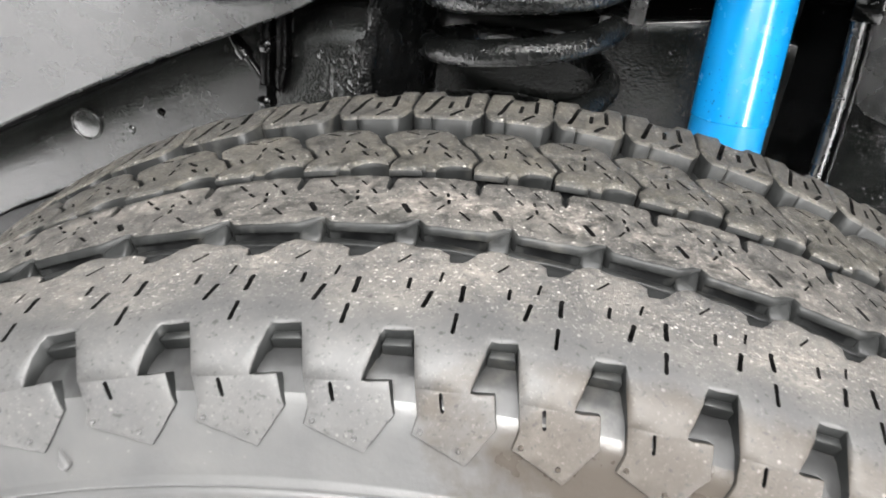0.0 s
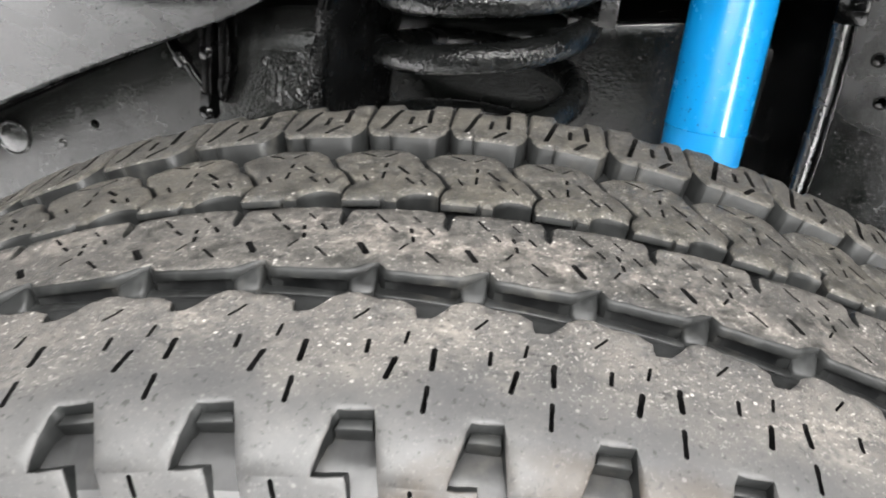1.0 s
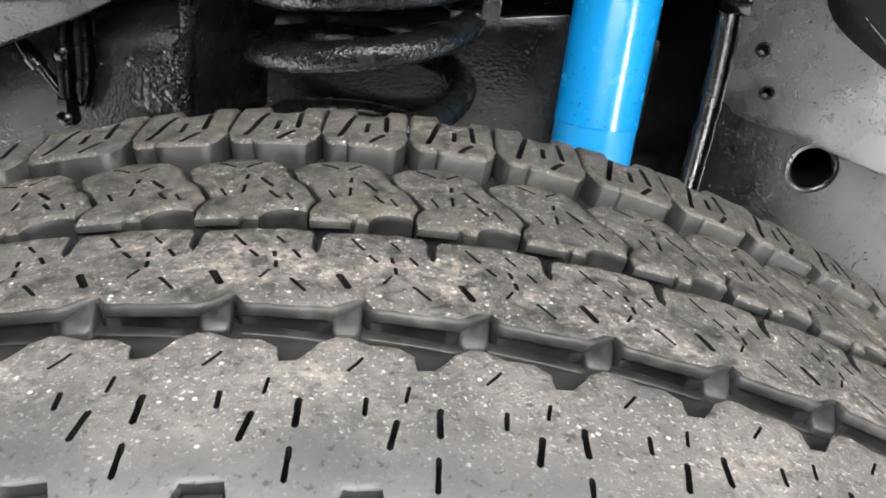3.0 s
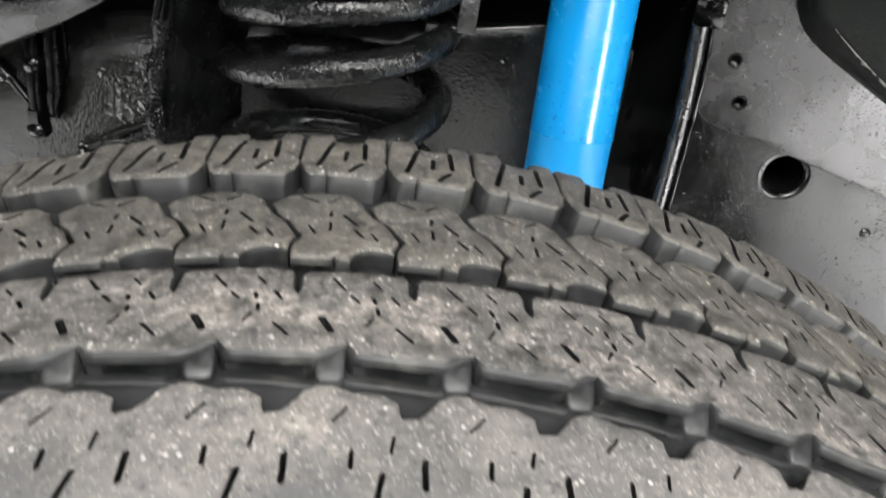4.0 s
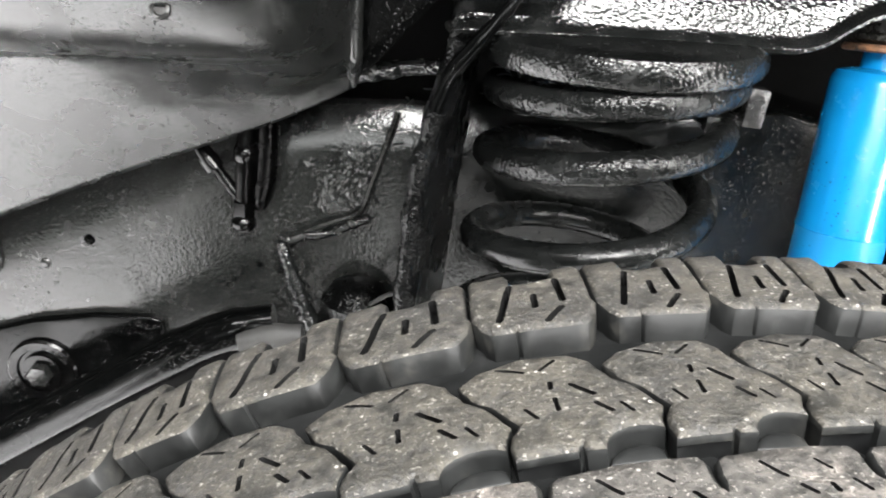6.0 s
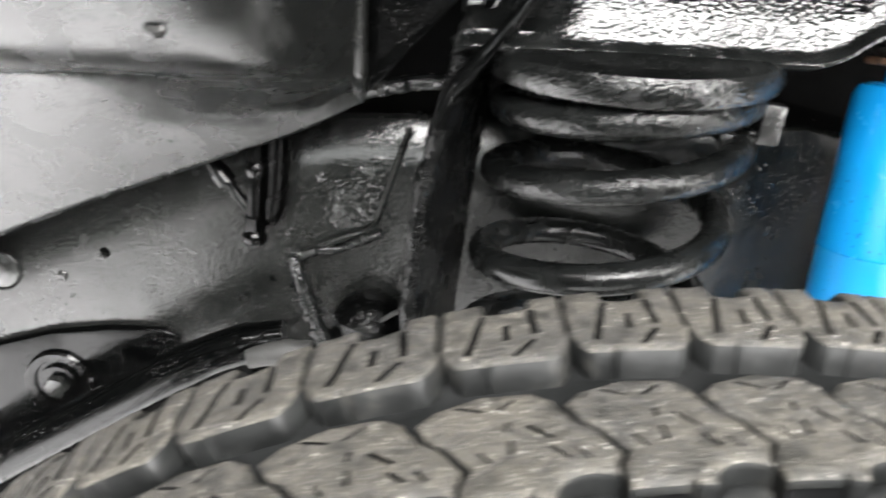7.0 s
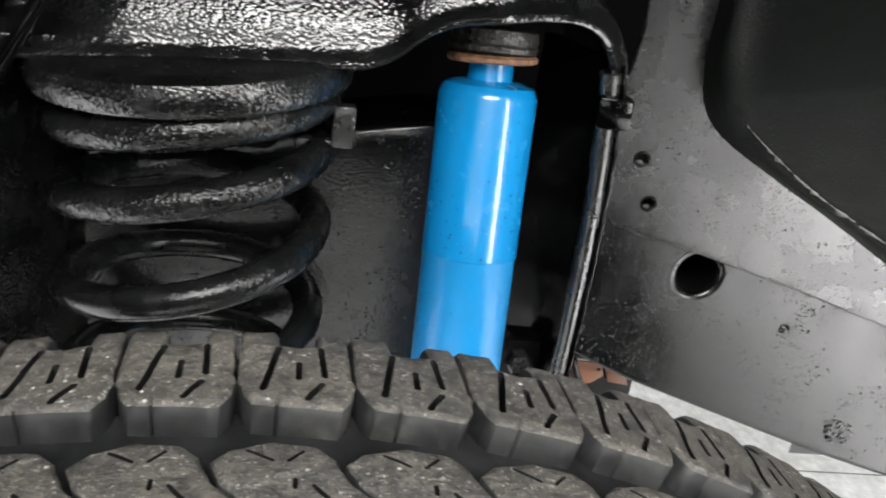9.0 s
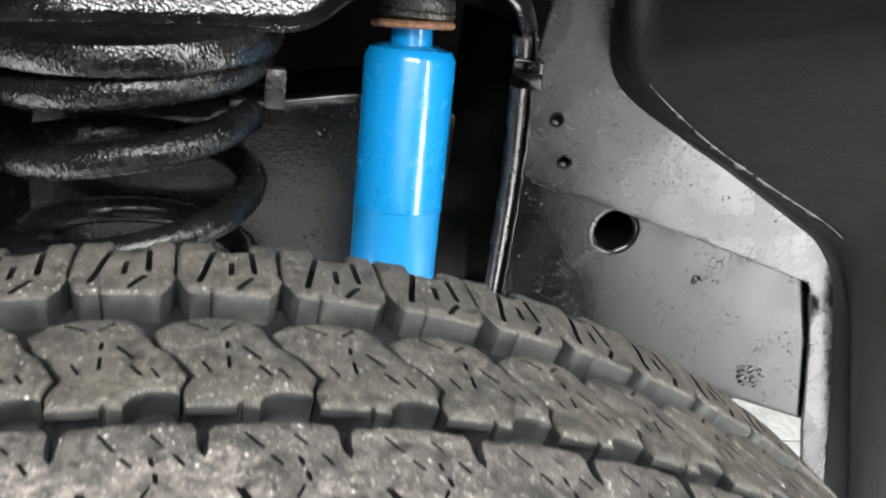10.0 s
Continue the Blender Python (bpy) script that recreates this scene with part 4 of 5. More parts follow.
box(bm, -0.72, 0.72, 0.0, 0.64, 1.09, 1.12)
fixed("shade_slab", bm, DARK_VOID, "black slab added above the wheel, out of view, to shade the panels", "body panel", "structure")

# ---- spring tower ----
tower = base("spring_tower", "lumpy glossy black spring tower welded to the frame", "suspension tower", pose(0, 0.36, 0.85))
LIP_LINE = [(-0.166, 0.834), (-0.158, 0.840), (-0.12, 0.843), (-0.07, 0.847), (0.016, 0.854), (0.034, 0.857), (0.046, 0.863), (0.056, 0.872), (0.066, 0.879), (0.080, 0.884), (0.105, 0.888), (0.131, 0.889), (0.146, 0.887), (0.157, 0.882), (0.165, 0.873), (0.170, 0.862), (0.1735, 0.850)]
RISE = [(-0.2, 0.14), (0.10, 0.12), (0.13, 0.065), (0.150, 0.035), (0.160, 0.026), (0.168, 0.020), (0.1735, 0.014)]


def moved(bm, v):
    bmesh.ops.translate(bm, verts=bm.verts, vec=v)
    return bm


TO_TOWER = (0, -0.36, -0.85)
bm, grid = bmesh.new(), []
line = smooth_line([(x, 0, z) for x, z in LIP_LINE], 6)
for k, p in enumerate(line):
    rise = float(np.interp(p.x, [q[0] for q in RISE], [q[1] for q in RISE]))
    d = (line[min(k + 1, len(line) - 1)] - line[max(k - 1, 0)]).normalized()
    up = Vector((-d.z, 0, d.x)) if p.x > 0.14 else Vector((0, 0, 1))
    turn_in = 0.05 * min(1.0, max(0.0, (-0.100 - p.x) / 0.05)) ** 1.6
    front = 0.2965 + float(np.interp(p.x, [0.10, 0.174], [0.0, 0.038]))
    wob = 0.0012 * noise.noise(Vector((p.x * 40, 0, 5)))
    prof = [(0.142, 0.004), (0.010, 0.003), (0.003, 0.000), (0.0005, 0.0012), (0.0, 0.0035), (0.0015, 0.0062), (0.0045, 0.0085), (0.0060, 0.012), (0.0070, 0.018), (0.0096, 0.026), (0.0136, 0.036), (0.0176, 0.046), (0.026, 0.065), (0.045, 0.100), (0.085, 0.140), (0.142, 0.145)]
    grid.append([bm.verts.new(Vector((p.x, front + wob + (y if h < 0.013 or y > 0.10 else max(y, min(0.142, y + turn_in))), p.z)) + up * h * (1.0 if h < 0.013 else 0.0) + up * ((0.012 + (h - 0.012) * max(0.02, (rise - 0.012) / 0.128)) if h >= 0.013 else 0.0)) for y, h in prof])
for a, b in zip(grid, grid[1:]):
    for i in range(len(a)):
        bm.faces.new((a[i - 1], a[i], b[i], b[i - 1]))
bm.faces.new(grid[0])
bm.faces.new(grid[-1][::-1])
part("housing", moved(bm, TO_TOWER), BLACK_HOUSING, tower)


def bent_plate(line, y_back, thick, wobble):
    """A tall plate: its front edge follows line (x, y, z, back_x)."""
    bm = bmesh.new()
    pts = smooth_line([(x, y, z) for x, y, z, _ in line], 8)
    backs = smooth_line([(b, y_back, z) for _, _, z, b in line], 8)
    rows_ = []
    for i, (p, q) in enumerate(zip(pts, backs)):
        w = wobble * noise.noise(Vector((0, 0, p.z * 55)))
        n = Vector((-(q - p).y, (q - p).x, 0)).normalized() * thick
        rows_.append([bm.verts.new(v) for v in (p + n + Vector((w, 0.002, 0)), p + n * 0.5 + Vector((w, -0.003, 0)), p - n * 0.0 + Vector((w, 0.002, 0)), q, q + n)])
    for a, b in zip(rows_, rows_[1:]):
        for k in range(5):
            bm.faces.new((a[k], a[(k + 1) % 5], b[(k + 1) % 5], b[k]))
    bm.faces.new(rows_[0])
    bm.faces.new(rows_[-1][::-1])
    return moved(bm, TO_TOWER)


part("left_flange", bent_plate([(-0.163, 0.297, 0.842, -0.150), (-0.168, 0.299, 0.810, -0.150), (-0.176, 0.302, 0.757, -0.150), (-0.176, 0.302, 0.70, -0.150), (-0.174, 0.303, 0.62, -0.150), (-0.172, 0.305, 0.52, -0.150)], 0.425, -0.009, 0.0018), BLACK_LEG, tower)
part("right_flange", bent_plate([(0.176, 0.336, 0.866, 0.150), (0.180, 0.338, 0.83, 0.150), (0.184, 0.34, 0.773, 0.150), (0.185, 0.342, 0.70, 0.148), (0.184, 0.344, 0.62, 0.148), (0.182, 0.346, 0.52, 0.148)], 0.425, -0.007, 0.0015), BLACK_INNER, tower)
rim = smooth_line([(0.1715, 0.336, 0.862), (0.1750, 0.338, 0.83), (0.1790, 0.34, 0.773), (0.1800, 0.342, 0.70), (0.1790, 0.344, 0.62), (0.177, 0.346, 0.52)], 12)
part("right_rim", moved(tube(bmesh.new(), rim, [float(np.interp(p.z, [0.55, 0.70, 0.80, 0.87], [0.0046, 0.0054, 0.0060, 0.0066])) + 0.0005 * noise.noise(Vector((0, 2, p.z * 70))) for p in rim], 16), TO_TOWER), BLACK_LINER, tower)
rim = smooth_line([(-0.160, 0.298, 0.838), (-0.165, 0.299, 0.810), (-0.1725, 0.302, 0.757), (-0.1725, 0.302, 0.70), (-0.1705, 0.303, 0.62), (-0.169, 0.305, 0.52)], 12)
part("left_rim", moved(tube(bmesh.new(), rim, [0.0062 + 0.0024 * noise.noise(Vector((0, 5, p.z * 60))) for p in rim], 16), TO_TOWER), BLACK_LEG, tower)
strap = smooth_line([(-0.1685, 0.2945, 0.796), (-0.1630, 0.2925, 0.817), (-0.150, 0.2905, 0.838), (-0.134, 0.2905, 0.863), (-0.121, 0.294, 0.885)], 8)
part("corner_strap", moved(tube(bmesh.new(), strap, [0.0044 + 0.0016 * noise.noise(p * 70) for p in strap], 14), TO_TOWER), BLACK_INNER, tower)
bm = bmesh.new()
box(bm, 0.166, 0.187, 0.327, 0.342, 0.830, 0.849, 0.002)
part("edge_clip", moved(bm, TO_TOWER), BLACK_INNER, tower, "small black spring clip")

# ---- coil spring ----
spring = base("coil_spring", "thick black painted steel coil spring under the tower", "coil spring", pose(-0.0605, 0.3375, 0.6220))
pts = []
COIL_RISE = [(0.25, 0.612), (1.25, 0.668), (2.25, 0.7275), (3.25, 0.7835), (4.25, 0.8205), (4.8, 0.8245)]
for i in range(int(4.75 * 48) + 1):
    turn = i / 48
    phi = 2 * math.pi * turn - math.pi
    x, y = 0.0710 * math.cos(phi), 0.0710 * math.sin(phi)
    z = float(np.interp(turn, [q[0] for q in COIL_RISE], [q[1] for q in COIL_RISE])) + 0.11 * x
    pts.append((x, y, z - 0.62))
part("coil", tube(bmesh.new(), pts, [0.0090 + 0.0008 * min(1.0, i / 150) for i in range(len(pts))], 20), BLACK_SPRING, spring)
tilt = Matrix.Translation((0, 0, 0.8225 - 0.62)) @ pose(0, 0, 0, 0, -5.0, 0)
bm = lathe(bmesh.new(), tilt, [(0.0, 0.004), (0.060, 0.004), (0.0765, 0.005), (0.081, 0.0065), (0.0855, 0.0085), (0.0872, 0.012), (0.0874, 0.019), (0.0855, 0.024), (0.080, 0.0270), (0.0, 0.0290)], 64)
part("isolator", bm, BLACK_TOWER, spring, "thick black coated spring isolator")
bm = bmesh.new()
box(bm, 0.076, 0.0885, -0.024, -0.012, 0.185, 0.209, 0.0015)
box(bm, 0.056, 0.077, -0.020, -0.010, 0.177, 0.188, 0.0015)
part("stop_tab", bm, TAB, spring, "bent steel stop tab smeared with black paint")

# ---- shock absorber ----
SHOCK_TOP, SHOCK_LOW = Vector((0.1040, 0.3477, 0.850)), Vector((0.1068, 0.3027, 0.55))
shock = base("shock_absorber", "bright blue painted shock absorber with a rusty top washer", "shock absorber", pose(*SHOCK_LOW))
axis = (SHOCK_TOP - SHOCK_LOW)
SHOCK = axis.to_track_quat("Z", "Y").to_matrix().to_4x4()
H = axis.length
part("dust_tube", lathe(bmesh.new(), SHOCK, [(0.0284, H - 0.107), (0.0293, H - 0.1065), (0.0293, H - 0.105), (0.0290, H - 0.104), (0.0290, H - 0.012), (0.0280, H - 0.0085), (0.0262, H - 0.0055), (0.018, H - 0.003), (0.0, H - 0.002)], 64), BLUE, shock)
part("lower_body", lathe(bmesh.new(), SHOCK, [(0.0, 0.0), (0.024, 0.0), (0.0284, 0.006), (0.0284, H - 0.104), (0.02, H - 0.103)], 64), BLUE_DULL, shock)
part("neck", lathe(bmesh.new(), SHOCK, [(0.0, H - 0.004), (0.0135, H - 0.004), (0.0128, H + 0.008), (0.0, H + 0.008)], 40), BLUE, shock)
part("washer", lathe(bmesh.new(), SHOCK @ pose(0, 0, H + 0.010, 0, 2.5, 0), [(0.0, -0.0025), (0.0245, -0.0025), (0.0262, -0.0015), (0.0266, 0.0005), (0.0250, 0.0022), (0.0, 0.0025)], 48), RUST, shock, "rusty cupped steel washer")
part("bushing", lathe(bmesh.new(), SHOCK, [(0.0, H + 0.012), (0.0225, H + 0.0122), (0.0252, H + 0.0140), (0.0260, H + 0.0168), (0.0248, H + 0.0185), (0.0256, H + 0.0205), (0.0250, H + 0.026), (0.021, H + 0.028), (0.0, H + 0.028)], 48), BUSH, shock, "oily dark rubber bushing with a pinched waist")
bm = tube(bmesh.new(), [SHOCK @ Vector((0, 0, H + 0.02)), SHOCK @ Vector((0, 0, H + 0.05))], 0.006)
part("stud", bm, BLACK_PART, shock)

# chipped paint along the fold of the rear panel
fold = smooth_line([Vector(p) for p in lip_rows[2][2:8]], 30)
bm, last = bmesh.new(), None
for k, p in enumerate(fold):
    u = k / (len(fold) - 1)
    w = max(0.0, 0.0058 * (0.22 + 0.9 * noise.noise(Vector((k * 0.16, 2.0, 0))) + 0.8 * noise.noise(Vector((k * 0.5, 7.0, 0)))) * min(1.0, max(0.0, 6 * (u - 0.22)), max(0.0, 6 * (0.88 - u))))
    n = Vector((-0.45, -0.75, -0.50)).normalized() * 0.0021
    pair = (bm.verts.new(p + n + Vector((-0.50, 0.75, -0.45)) * (w + 0.0001)), bm.verts.new(p + n + Vector((0.50, -0.75, 0.45)) * (0.25 * w + 0.0001)))
    if last and (w > 0 or last[2] > 0):
        bm.faces.new((last[0], last[1], pair[1], pair[0]))
    last = (*pair, w)
ob = part("paint_chip", moved(bm, OFF_R), CHIP, rear, "chipped pale paint along the fold")
mod = ob.modifiers.new("thickness", "SOLIDIFY")
mod.thickness = 0.0003

# ---- small things on the left part of the frame ----
def piece(name, bm, material, parent, label=""):
    return part(name, moved(bm, -parent.location), material, parent, label)


hose = base("brake_hose_fitting", "oily black hose fitting with a forked branch, clipped to the frame", "hose fitting", pose(-0.295, 0.405, 0.70))
piece("hose", tube(bmesh.new(), smooth_line([(-0.297, 0.405, 0.765), (-0.297, 0.400, 0.735), (-0.2965, 0.397, 0.70), (-0.2955, 0.396, 0.678)], 4), [0.0062] * 5 + [0.0070] * 4 + [0.0062] * 4, 14), HOSE, hose)
piece("sheath", tube(bmesh.new(), smooth_line([(-0.284, 0.404, 0.765), (-0.283, 0.402, 0.735), (-0.283, 0.402, 0.70), (-0.286, 0.401, 0.676)], 4), [0.0085] * 9 + [0.0088, 0.008, 0.007, 0.005], 16), HOSE, hose, "thick black rubber sheath")
piece("collar", tube(bmesh.new(), [(-0.2975, 0.399, 0.724), (-0.2974, 0.399, 0.721), (-0.297, 0.3985, 0.714), (-0.2968, 0.3985, 0.711)], [0.0066, 0.0086, 0.0086, 0.0066], 14), BLACK_PART, hose)
piece("tip_ring", tube(bmesh.new(), [(-0.2952, 0.3945, 0.671), (-0.2949, 0.394, 0.668), (-0.2946, 0.394, 0.664), (-0.2944, 0.394, 0.661)], [0.0070, 0.0092, 0.0092, 0.0070], 14), BLACK_PART, hose)
piece("end_nut", tube(bmesh.new(), [(-0.2955, 0.396, 0.682), (-0.295, 0.3955, 0.668), (-0.2945, 0.3955, 0.664)], [0.0085, 0.0085, 0.006], 6), HOSE, hose)
piece("branch", tube(bmesh.new(), smooth_line([(-0.345, 0.410, 0.735), (-0.332, 0.405, 0.717), (-0.316, 0.402, 0.700), (-0.300, 0.398, 0.684)], 4), [0.0050] * 5 + [0.0062] * 3 + [0.0040] * 5, 12), HOSE, hose)
piece("branch_clip", tube(bmesh.new(), [(-0.325, 0.403, 0.709), (-0.318, 0.4015, 0.702)], 0.0075, 12), BLACK_PART, hose)


def lumpy_patch(x0, x1, z0, z1, proud, rise, seed, n=44, close=1.0):
    """A crust of paint or weld spatter on the rail, thinning to its edges."""
    bm = bmesh.new()
    grid = []
    for i in range(n + 1):
        row = []
        for j in range(n + 1):
            u, v = i / n, j / n
            x, z = x0 + (x1 - x0) * u, z0 + (z1 - z0) * v
            k = abs(noise.noise(Vector((x * 120 * close, z * 120 * close, seed)))) + 0.4 * abs(noise.noise(Vector((x * 330 * close, z * 330 * close, seed))))
            away = math.hypot(2 * u - 1, 2 * v - 1) + 0.45 * noise.noise(Vector((x * 40, z * 40, seed + 4)))
            ragged_edge = max(0.0, min(1.0, (0.95 - away) * 1.5))
            row.append(bm.verts.new((x, rail_at(x, z, 0.0)[1] + 0.42 + 0.0022 - (proud + rise * k) * ragged_edge, z)))
        grid.append(row)
    for i in range(n):
        for j in range(n):
            bm.faces.new((grid[i][j], grid[i + 1][j], grid[i + 1][j + 1], grid[i][j + 1]))
    return bm


piece("paint_crust", lumpy_patch(-0.276, -0.180, 0.640, 0.752, 0.0024, 0.0020, 1.0, 110), BLACK_RAIL, rail, "lumpy crust of black underseal")
piece("weld_scab", lumpy_patch(0.4138, 0.4868, 0.5513, 0.5996, 0.0026, 0.0020, 7.0, 80, 1.6), BLACK_RAIL, rail, "rough blistered patch of paint")
piece("seam_bead", tube(bmesh.new(), smooth_line([(-0.193, 0.4165, 0.758), (-0.199, 0.4155, 0.73), (-0.206, 0.4155, 0.70), (-0.213, 0.4150, 0.678), (-0.238, 0.4125, 0.665), (-0.266, 0.4125, 0.647)], 6), [0.0026] * 24 + [0.0032] * 7, 8), BLACK_RAIL, rail)
# dished rim of the large hole
dish = Matrix.Translation((0.295, 0.4146, 0.7045)) @ pose(0, 0, 0, 90, 0, 0)
piece("hole_rim", lathe(bmesh.new(), dish, [(0.0156, -0.0034), (0.0164, -0.0016), (0.0182, -0.0005), (0.0200, 0.0001), (0.0214, 0.0002), (0.0222, -0.0006)], 48), BLACK_RAIL, rail, "rolled rim of a round hole")
# hole lined and backed in near-black: the shade inside is put into the colour
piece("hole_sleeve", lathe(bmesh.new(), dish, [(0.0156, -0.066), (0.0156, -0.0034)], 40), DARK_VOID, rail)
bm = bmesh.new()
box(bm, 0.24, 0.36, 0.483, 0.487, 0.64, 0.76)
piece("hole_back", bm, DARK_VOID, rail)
# small raised rivets
for x, z in ((0.3746, 0.6656), (-0.45, 0.60), (-0.548, 0.48)):
    m = Matrix.Translation((x, 0.4165 - (0.02 * (x - 0.22) if x > 0.22 else 0), z)) @ pose(0, 0, 0, 90, 0, 0)
    piece("rivet", lathe(bmesh.new(), m, [(0.0045, -0.001), (0.0043, 0.0012), (0.003, 0.0024), (0.0, 0.0028)], 16), BLACK_RAIL, rail)
# painted-over plug
m = Matrix.Translation((-0.500, 0.4160, 0.597)) @ pose(0, 0, 0, 90, 0, 0)
piece("plug", lathe(bmesh.new(), m, [(0.0175, -0.001), (0.0172, 0.0016), (0.0155, 0.0026), (0.0145, 0.0016), (0.0125, 0.0018), (0.010, 0.0032), (0.0, 0.0040)], 30), BLACK_RAIL, rail, "round painted-over plug")

bracket_plate = base("mount_plate", "black steel mounting plate with a washered bolt, lapped on the frame", "mounting plate", pose(-0.45, 0.41, 0.50))
MOUNT = [(-0.66, 0.44), (-0.60, 0.480), (-0.54, 0.513), (-0.50, 0.535), (-0.459, 0.552), (-0.41, 0.564), (-0.366, 0.569), (-0.357, 0.566), (-0.355, 0.55), (-0.356, 0.525), (-0.372, 0.50), (-0.409, 0.46), (-0.54, 0.36), (-0.66, 0.28)]
plate("plate", MOUNT, [round_hole(-0.512, 0.492, 0.0045, 12), round_hole(-0.510, 0.468, 0.0055, 12)], lambda x, z, h: (x + 0.45, 0.4075 + h - 0.41, z - 0.50), 0.006, BLACK_INNER, 0.0022, 0.03, parent=bracket_plate)
m = Matrix.Translation((-0.451, 0.4075, 0.508)) @ pose(0, 0, 0, 90, 0, 0)
piece("washer", lathe(bmesh.new(), m, [(0.0285, -0.002), (0.0285, 0.003), (0.0265, 0.0045), (0.0205, 0.0040), (0.0195, 0.0015), (0.0165, 0.0015), (0.0160, 0.006), (0.0, 0.006)], 40), BLACK_PART, bracket_plate, "thick black washer")
bm = lathe(bmesh.new(), m, [(0.0100, 0.005), (0.0100, 0.0115), (0.0088, 0.0130), (0.0, 0.0130)], 6)
piece("bolt_head", bm, BLACK_RAIL, bracket_plate, "grey hexagonal bolt head")

arm = base("control_arm", "dark tubular arm running along the lower frame", "suspension arm", pose(-0.40, 0.36, 0.52))
piece("tube", tube(bmesh.new(), smooth_line([(-0.75, 0.37, 0.24), (-0.60, 0.365, 0.355), (-0.508, 0.362, 0.432), (-0.414, 0.36, 0.508), (-0.33, 0.36, 0.572), (-0.285, 0.362, 0.597), (-0.262, 0.364, 0.604)], 6), [0.0165] * 25 + [0.0155] * 6 + [0.0135] * 6, 20), BLACK_INNER, arm)
piece("sleeve", tube(bmesh.new(), smooth_line([(-0.284, 0.350, 0.592), (-0.262, 0.351, 0.599), (-0.240, 0.352, 0.603)], 4), [0.0085] * 3 + [0.0095] * 3 + [0.008] * 3, 14), STEEL_DULL, arm, "grey rubber sleeve")

# sheet added below the arm to block the bright floor behind it
DARK_FILLER = [(-0.85, 0.12), (-0.42, 0.12), (-0.33, 0.30), (-0.28, 0.48), (-0.29, 0.578), (-0.42, 0.485), (-0.60, 0.340), (-0.85, 0.155)]
plate("dark_filler", DARK_FILLER, [], lambda x, z, h: (x + 0.40, 0.376 + h - 0.36, z - 0.52), 0.004, DARK_VOID, 0.001, 0.0, parent=arm, label="dull black sheet added to close off the bright floor under the arm")
sensor = base("wheel_sensor", "ribbed black sensor connector hanging beside the boot", "sensor", pose(-0.255, 0.40, 0.62))
piece("body", tube(bmesh.new(), [(-0.268, 0.407, 0.648), (-0.264, 0.405, 0.640), (-0.260, 0.403, 0.631), (-0.256, 0.402, 0.622), (-0.251, 0.400, 0.612), (-0.246, 0.398, 0.603), (-0.241, 0.396, 0.594), (-0.234, 0.393, 0.582)], [0.0040, 0.0055, 0.0048, 0.0062, 0.0062, 0.0050, 0.0068, 0.0060], 12), BLACK_TOWER, sensor)
for k in range(3):
    a, b = Vector((-0.254 + 0.005 * k, 0.401 - 0.002 * k, 0.619 - 0.011 * k)), Vector((-0.2525 + 0.005 * k, 0.4003 - 0.002 * k, 0.6155 - 0.011 * k))
    piece("rib", tube(bmesh.new(), [a, b], 0.0076, 12), BLACK_TOWER, sensor)
wire = smooth_line([(-0.270, 0.408, 0.652), (-0.262, 0.410, 0.650), (-0.250, 0.411, 0.656), (-0.236, 0.412, 0.658), (-0.222, 0.4135, 0.666), (-0.205, 0.4150, 0.674)], 6)
piece("wire", tube(bmesh.new(), wire, [0.0036 + 0.0012 * noise.noise(p * 110) for p in wire], 10), BLACK_TOWER, sensor)

boot = base("joint_boot", "black folded rubber boot under the tower", "rubber boot", pose(-0.205, 0.41, 0.61))
m = pose(-0.206, 0.405, 0.60)
piece("bellows", lathe(bmesh.new(), m, [(0.0, -0.05), (0.030, -0.05), (0.033, -0.030), (0.028, -0.022), (0.031, -0.010), (0.025, 0.0), (0.028, 0.010), (0.020, 0.022), (0.010, 0.028), (0.0, 0.029)], 30), BLACK_LEG, boot)
piece("wire_loop", tube(bmesh.new(), smooth_line([(-0.205, 0.398, 0.606), (-0.195, 0.385, 0.618), (-0.183, 0.378, 0.631), (-0.172, 0.376, 0.634)], 6), 0.0018, 8), STEEL_DULL, boot, "thin grey wire")

strut = base("tower_gusset", "black gusset and pipe beside the tower", "gusset", pose(-0.18, 0.39, 0.80))
bm = bmesh.new()
tube(bm, smooth_line([(-0.225, 0.390, 0.786), (-0.20, 0.388, 0.795), (-0.178, 0.386, 0.800), (-0.155, 0.384, 0.803)], 5), 0.0055, 10)
for k, p in enumerate(((-0.214, 0.388, 0.7895), (-0.203, 0.386, 0.7945), (-0.170, 0.383, 0.8015))):
    bmesh.ops.create_icosphere(bm, subdivisions=2, radius=0.0068 + 0.0012 * (k % 2), matrix=Matrix.Translation(p) @ Matrix.Diagonal((1.5, 0.9, 0.8, 1)))
piece("pipe", bm, BLACK_TOWER, strut)
bm = bmesh.new()
tube(bm, smooth_line([(-0.128, 0.36, 0.90), (-0.140, 0.355, 0.872), (-0.153, 0.345, 0.848), (-0.165, 0.335, 0.836)], 5), 0.006, 10)
piece("cable", bm, BLACK_PART, strut)

# ---- things behind the wheel on the other side ----
link = base("link_bracket", "orange primed steel bracket with bare metal strips under the frame", "bracket", pose(0.23, 0.46, 0.59))
AT_LINK = Vector((-0.23, -0.46, -0.59))


def link_plate(name, outline, y, thick, material, label=""):
    return plate(name, outline, [round_hole(0.2535, 0.5915, 0.0016, 10)] if name == "bracket_plate" else [], lambda x, z, h: Vector((x, y + h, z)) + AT_LINK, thick, material, 0.0008, 0.0, parent=link, label=label)


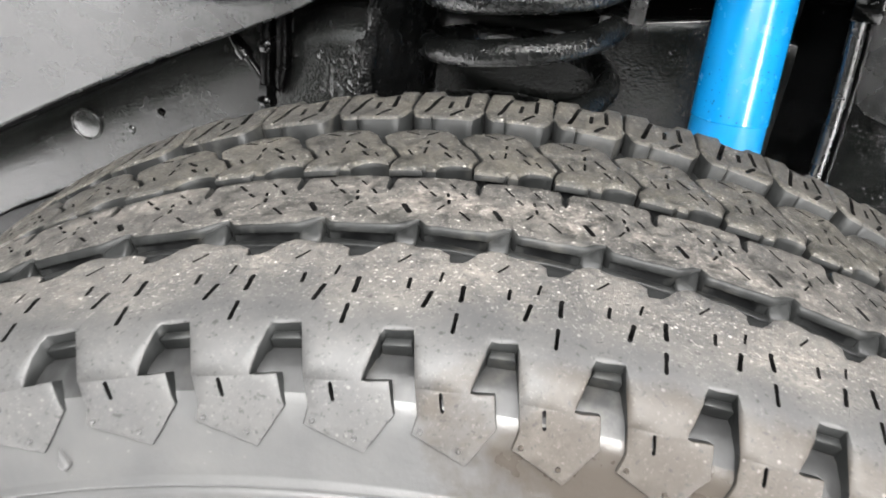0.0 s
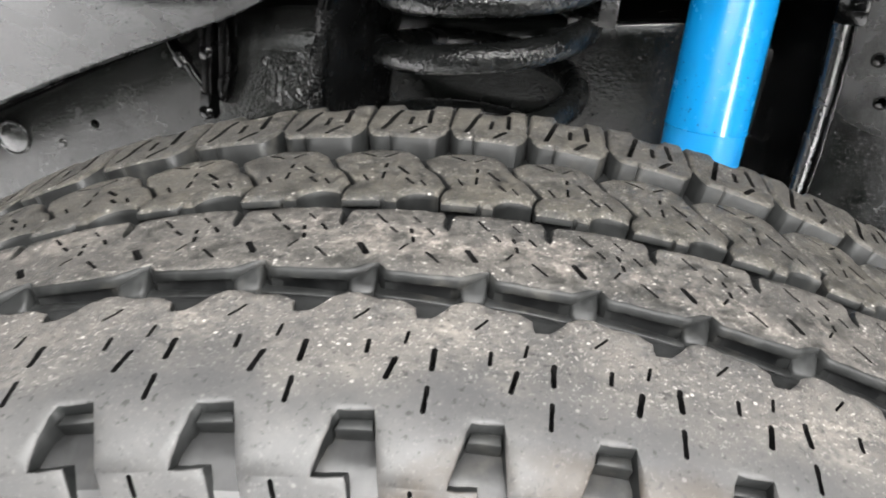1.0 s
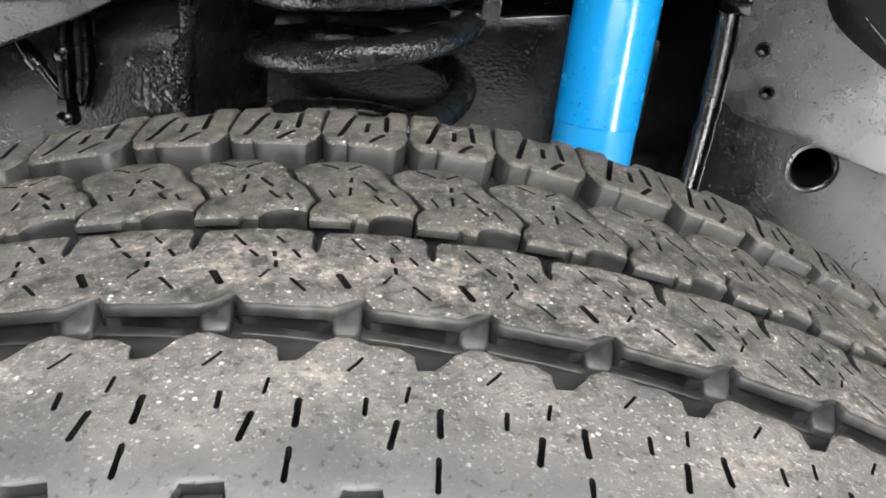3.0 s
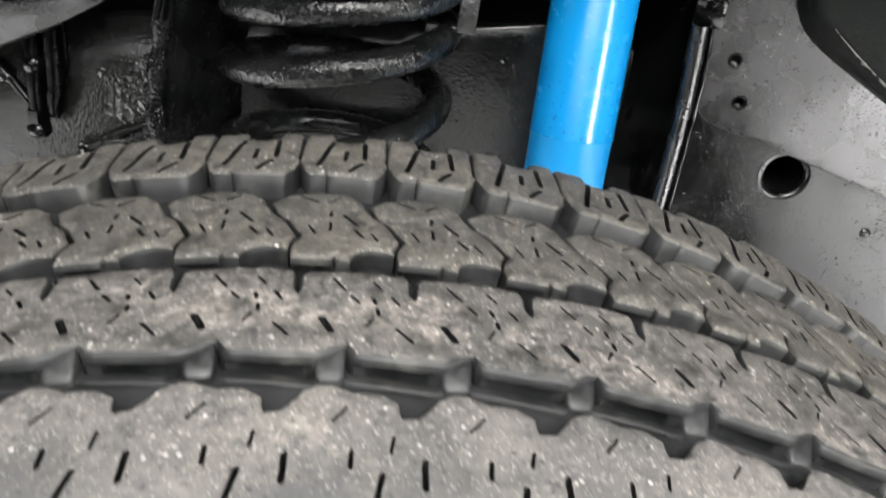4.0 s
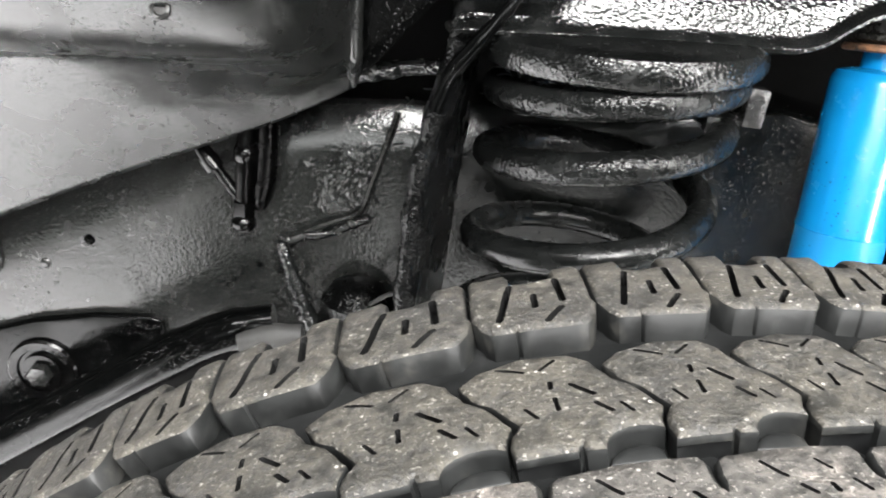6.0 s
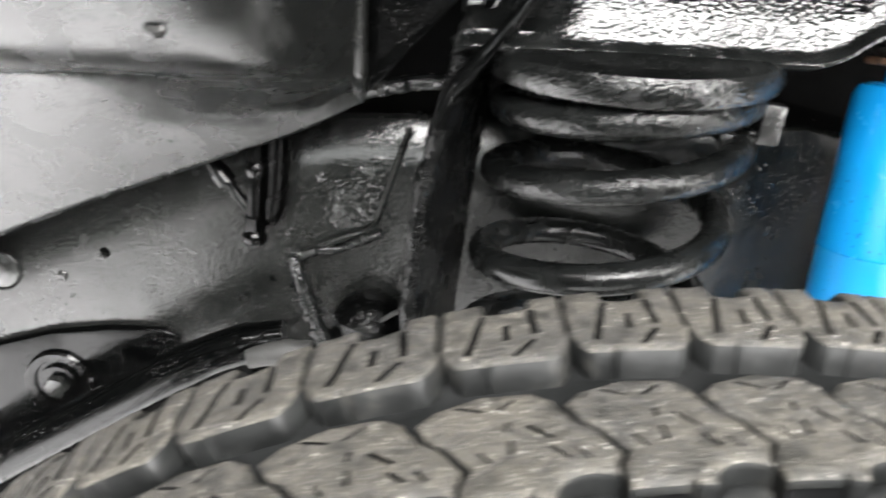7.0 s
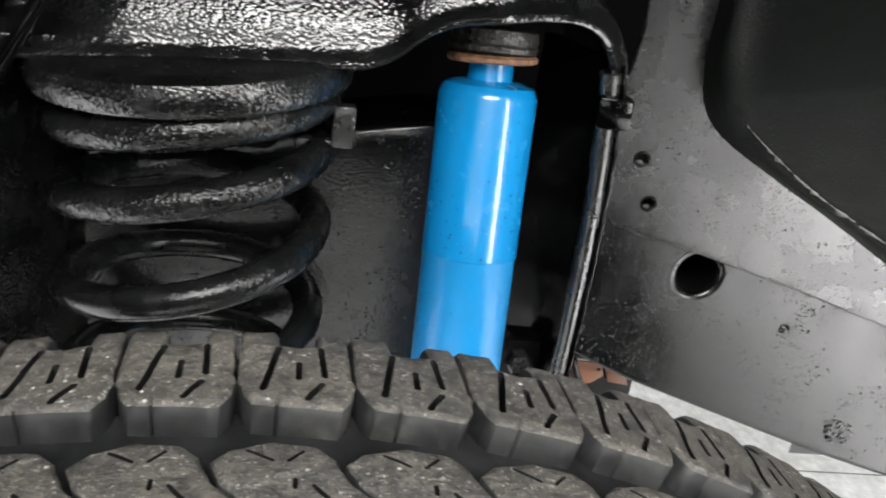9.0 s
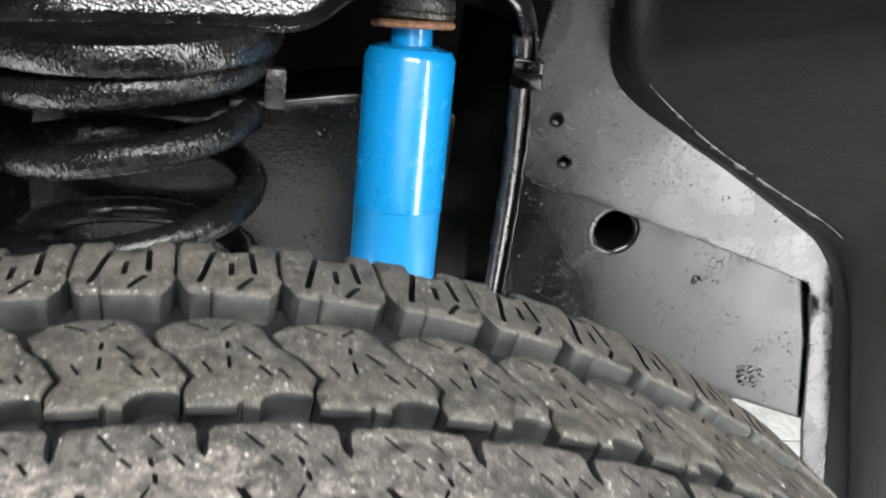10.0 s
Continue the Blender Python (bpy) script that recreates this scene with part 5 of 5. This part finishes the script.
link_plate("bracket_plate", [(0.196, 0.600), (0.2562, 0.5968), (0.2588, 0.585), (0.250, 0.578), (0.196, 0.56)], 0.460, 0.006, COPPER)
link_plate("tab", [(0.1976, 0.6153), (0.2080, 0.6143), (0.2180, 0.6126), (0.2190, 0.6066), (0.1988, 0.609)], 0.455, 0.004, STEEL, "bare steel tab")
link_plate("strip", [(0.1790, 0.6094), (0.2407, 0.6052), (0.2412, 0.6028), (0.1790, 0.6068)], 0.452, 0.003, STEEL, "thin bare steel strip")
link_plate("end_tab", [(0.264, 0.5858), (0.284, 0.5788), (0.2860, 0.5714), (0.2685, 0.5735)], 0.470, 0.004, COPPER, "orange primed end tab")
bm = bmesh.new()
box(bm, 0.17, 0.292, 0.4745, 0.484, 0.54, 0.625, 0.002)
piece("back_plate", bm, BLACK_INNER, link, "black back plate hung from the frame")
piece("pin", tube(bmesh.new(), [(0.2255, 0.449, 0.606), (0.2290, 0.449, 0.597), (0.2345, 0.450, 0.586), (0.2400, 0.452, 0.578)], 0.0038, 12), BLACK_INNER, link)

lower_mount = base("shock_mount", "oily black lower shock mount and bolts", "mount", pose(0.15, 0.36, 0.62))
bm = bmesh.new()
box(bm, 0.142, 0.172, 0.362, 0.385, 0.56, 0.668, 0.003)
piece("ear", bm, BLACK_PART, lower_mount)
m = Matrix.Translation((0.157, 0.362, 0.652)) @ pose(0, 0, 0, 90, 0, 0)
piece("bolt", lathe(bmesh.new(), m, [(0.009, -0.001), (0.009, 0.006), (0.0075, 0.0075), (0.0, 0.0075)], 6), BLACK_TOWER, lower_mount)

# rivets of the wheelhouse panels
for x, z in ((0.2193, 0.7987), (0.2315, 0.7676)):
    y = rear_at(x, z, 0.0)[1] + 0.36
    m = Matrix.Translation((x, y, z)) @ pose(0, 0, 0, 90, 0, 0)
    # bead added low in the rivet hole to stand for a glint
    tip = bmesh.new()
    bmesh.ops.create_icosphere(tip, subdivisions=2, radius=0.0024, matrix=Matrix.Translation((x - 0.0010, y + 0.0004, z - 0.0024)) @ Matrix.Diagonal((1.2, 0.6, 0.9, 1)))
    piece("glint_bead", tip, TAB, rear, "small bead added for the glint at the rivet")
    piece("rivet_collar", lathe(bmesh.new(), m, [(0.0042, -0.004), (0.0043, 0.0006), (0.0050, 0.0012), (0.0058, 0.0004), (0.006, -0.001)], 18), BLACK_LINER, rear)
m = Matrix.Translation((-0.3065, 0.2245, 0.8445)) @ pose(0, 0, 0, 75, 0, 0)
piece("rivet", lathe(bmesh.new(), m, [(0.0052, -0.002), (0.0050, 0.0016), (0.0036, 0.0026), (0.0028, 0.0008), (0.0, 0.0008)], 16), TAB, wheelhouse, "scraped black rivet")

# the fold at the end of the wheelhouse panel and the plate that closes it against the tower
fold_line = smooth_line([(-0.2215, 0.354, 0.788), (-0.2222, 0.346, 0.802), (-0.2205, 0.330, 0.812), (-0.2208, 0.326, 0.820), (-0.2225, 0.318, 0.846), (-0.2255, 0.286, 0.955)], 6)
piece("fold_bead", tube(bmesh.new(), fold_line, [0.0012, 0.0018, 0.0026, 0.0034, 0.0042] + [0.0048] * 26, 16), BLACK_PANEL, wheelhouse)
CLOSING = [(-0.2235, 0.793), (-0.214, 0.799), (-0.193, 0.827), (-0.171, 0.856), (-0.140, 0.898), (-0.135, 1.0), (-0.2235, 1.0)]
plate("closing_plate", CLOSING, [], lambda x, z, h: (x + 0.38, 0.3465 + h - 0.33, z - 0.78), 0.0025, BLACK_INNER, 0.001, 0.03, parent=wheelhouse)

# pieces that sit on a part of their thing
for child, holder in (("hole_sleeve", "hole_rim"), ("hole_back", "hole_rim"), ("bolt_head", "washer.001"), ("collar", "hose"), ("end_nut", "hose"), ("branch_clip", "branch"), ("rib", "body"), ("rib.001", "body"), ("rib.002", "body"), ("edge_clip", "right_flange"), ("paint_chip", "arch"), ("stud", "bushing"), ("rivet_collar", "liner_plate"), ("rivet_collar.001", "liner_plate"), ("pin", "bracket_plate"), ("bolt", "ear"), ("fold_bead", "panel")):
    bpy.data.objects[child].parent = bpy.data.objects[holder]
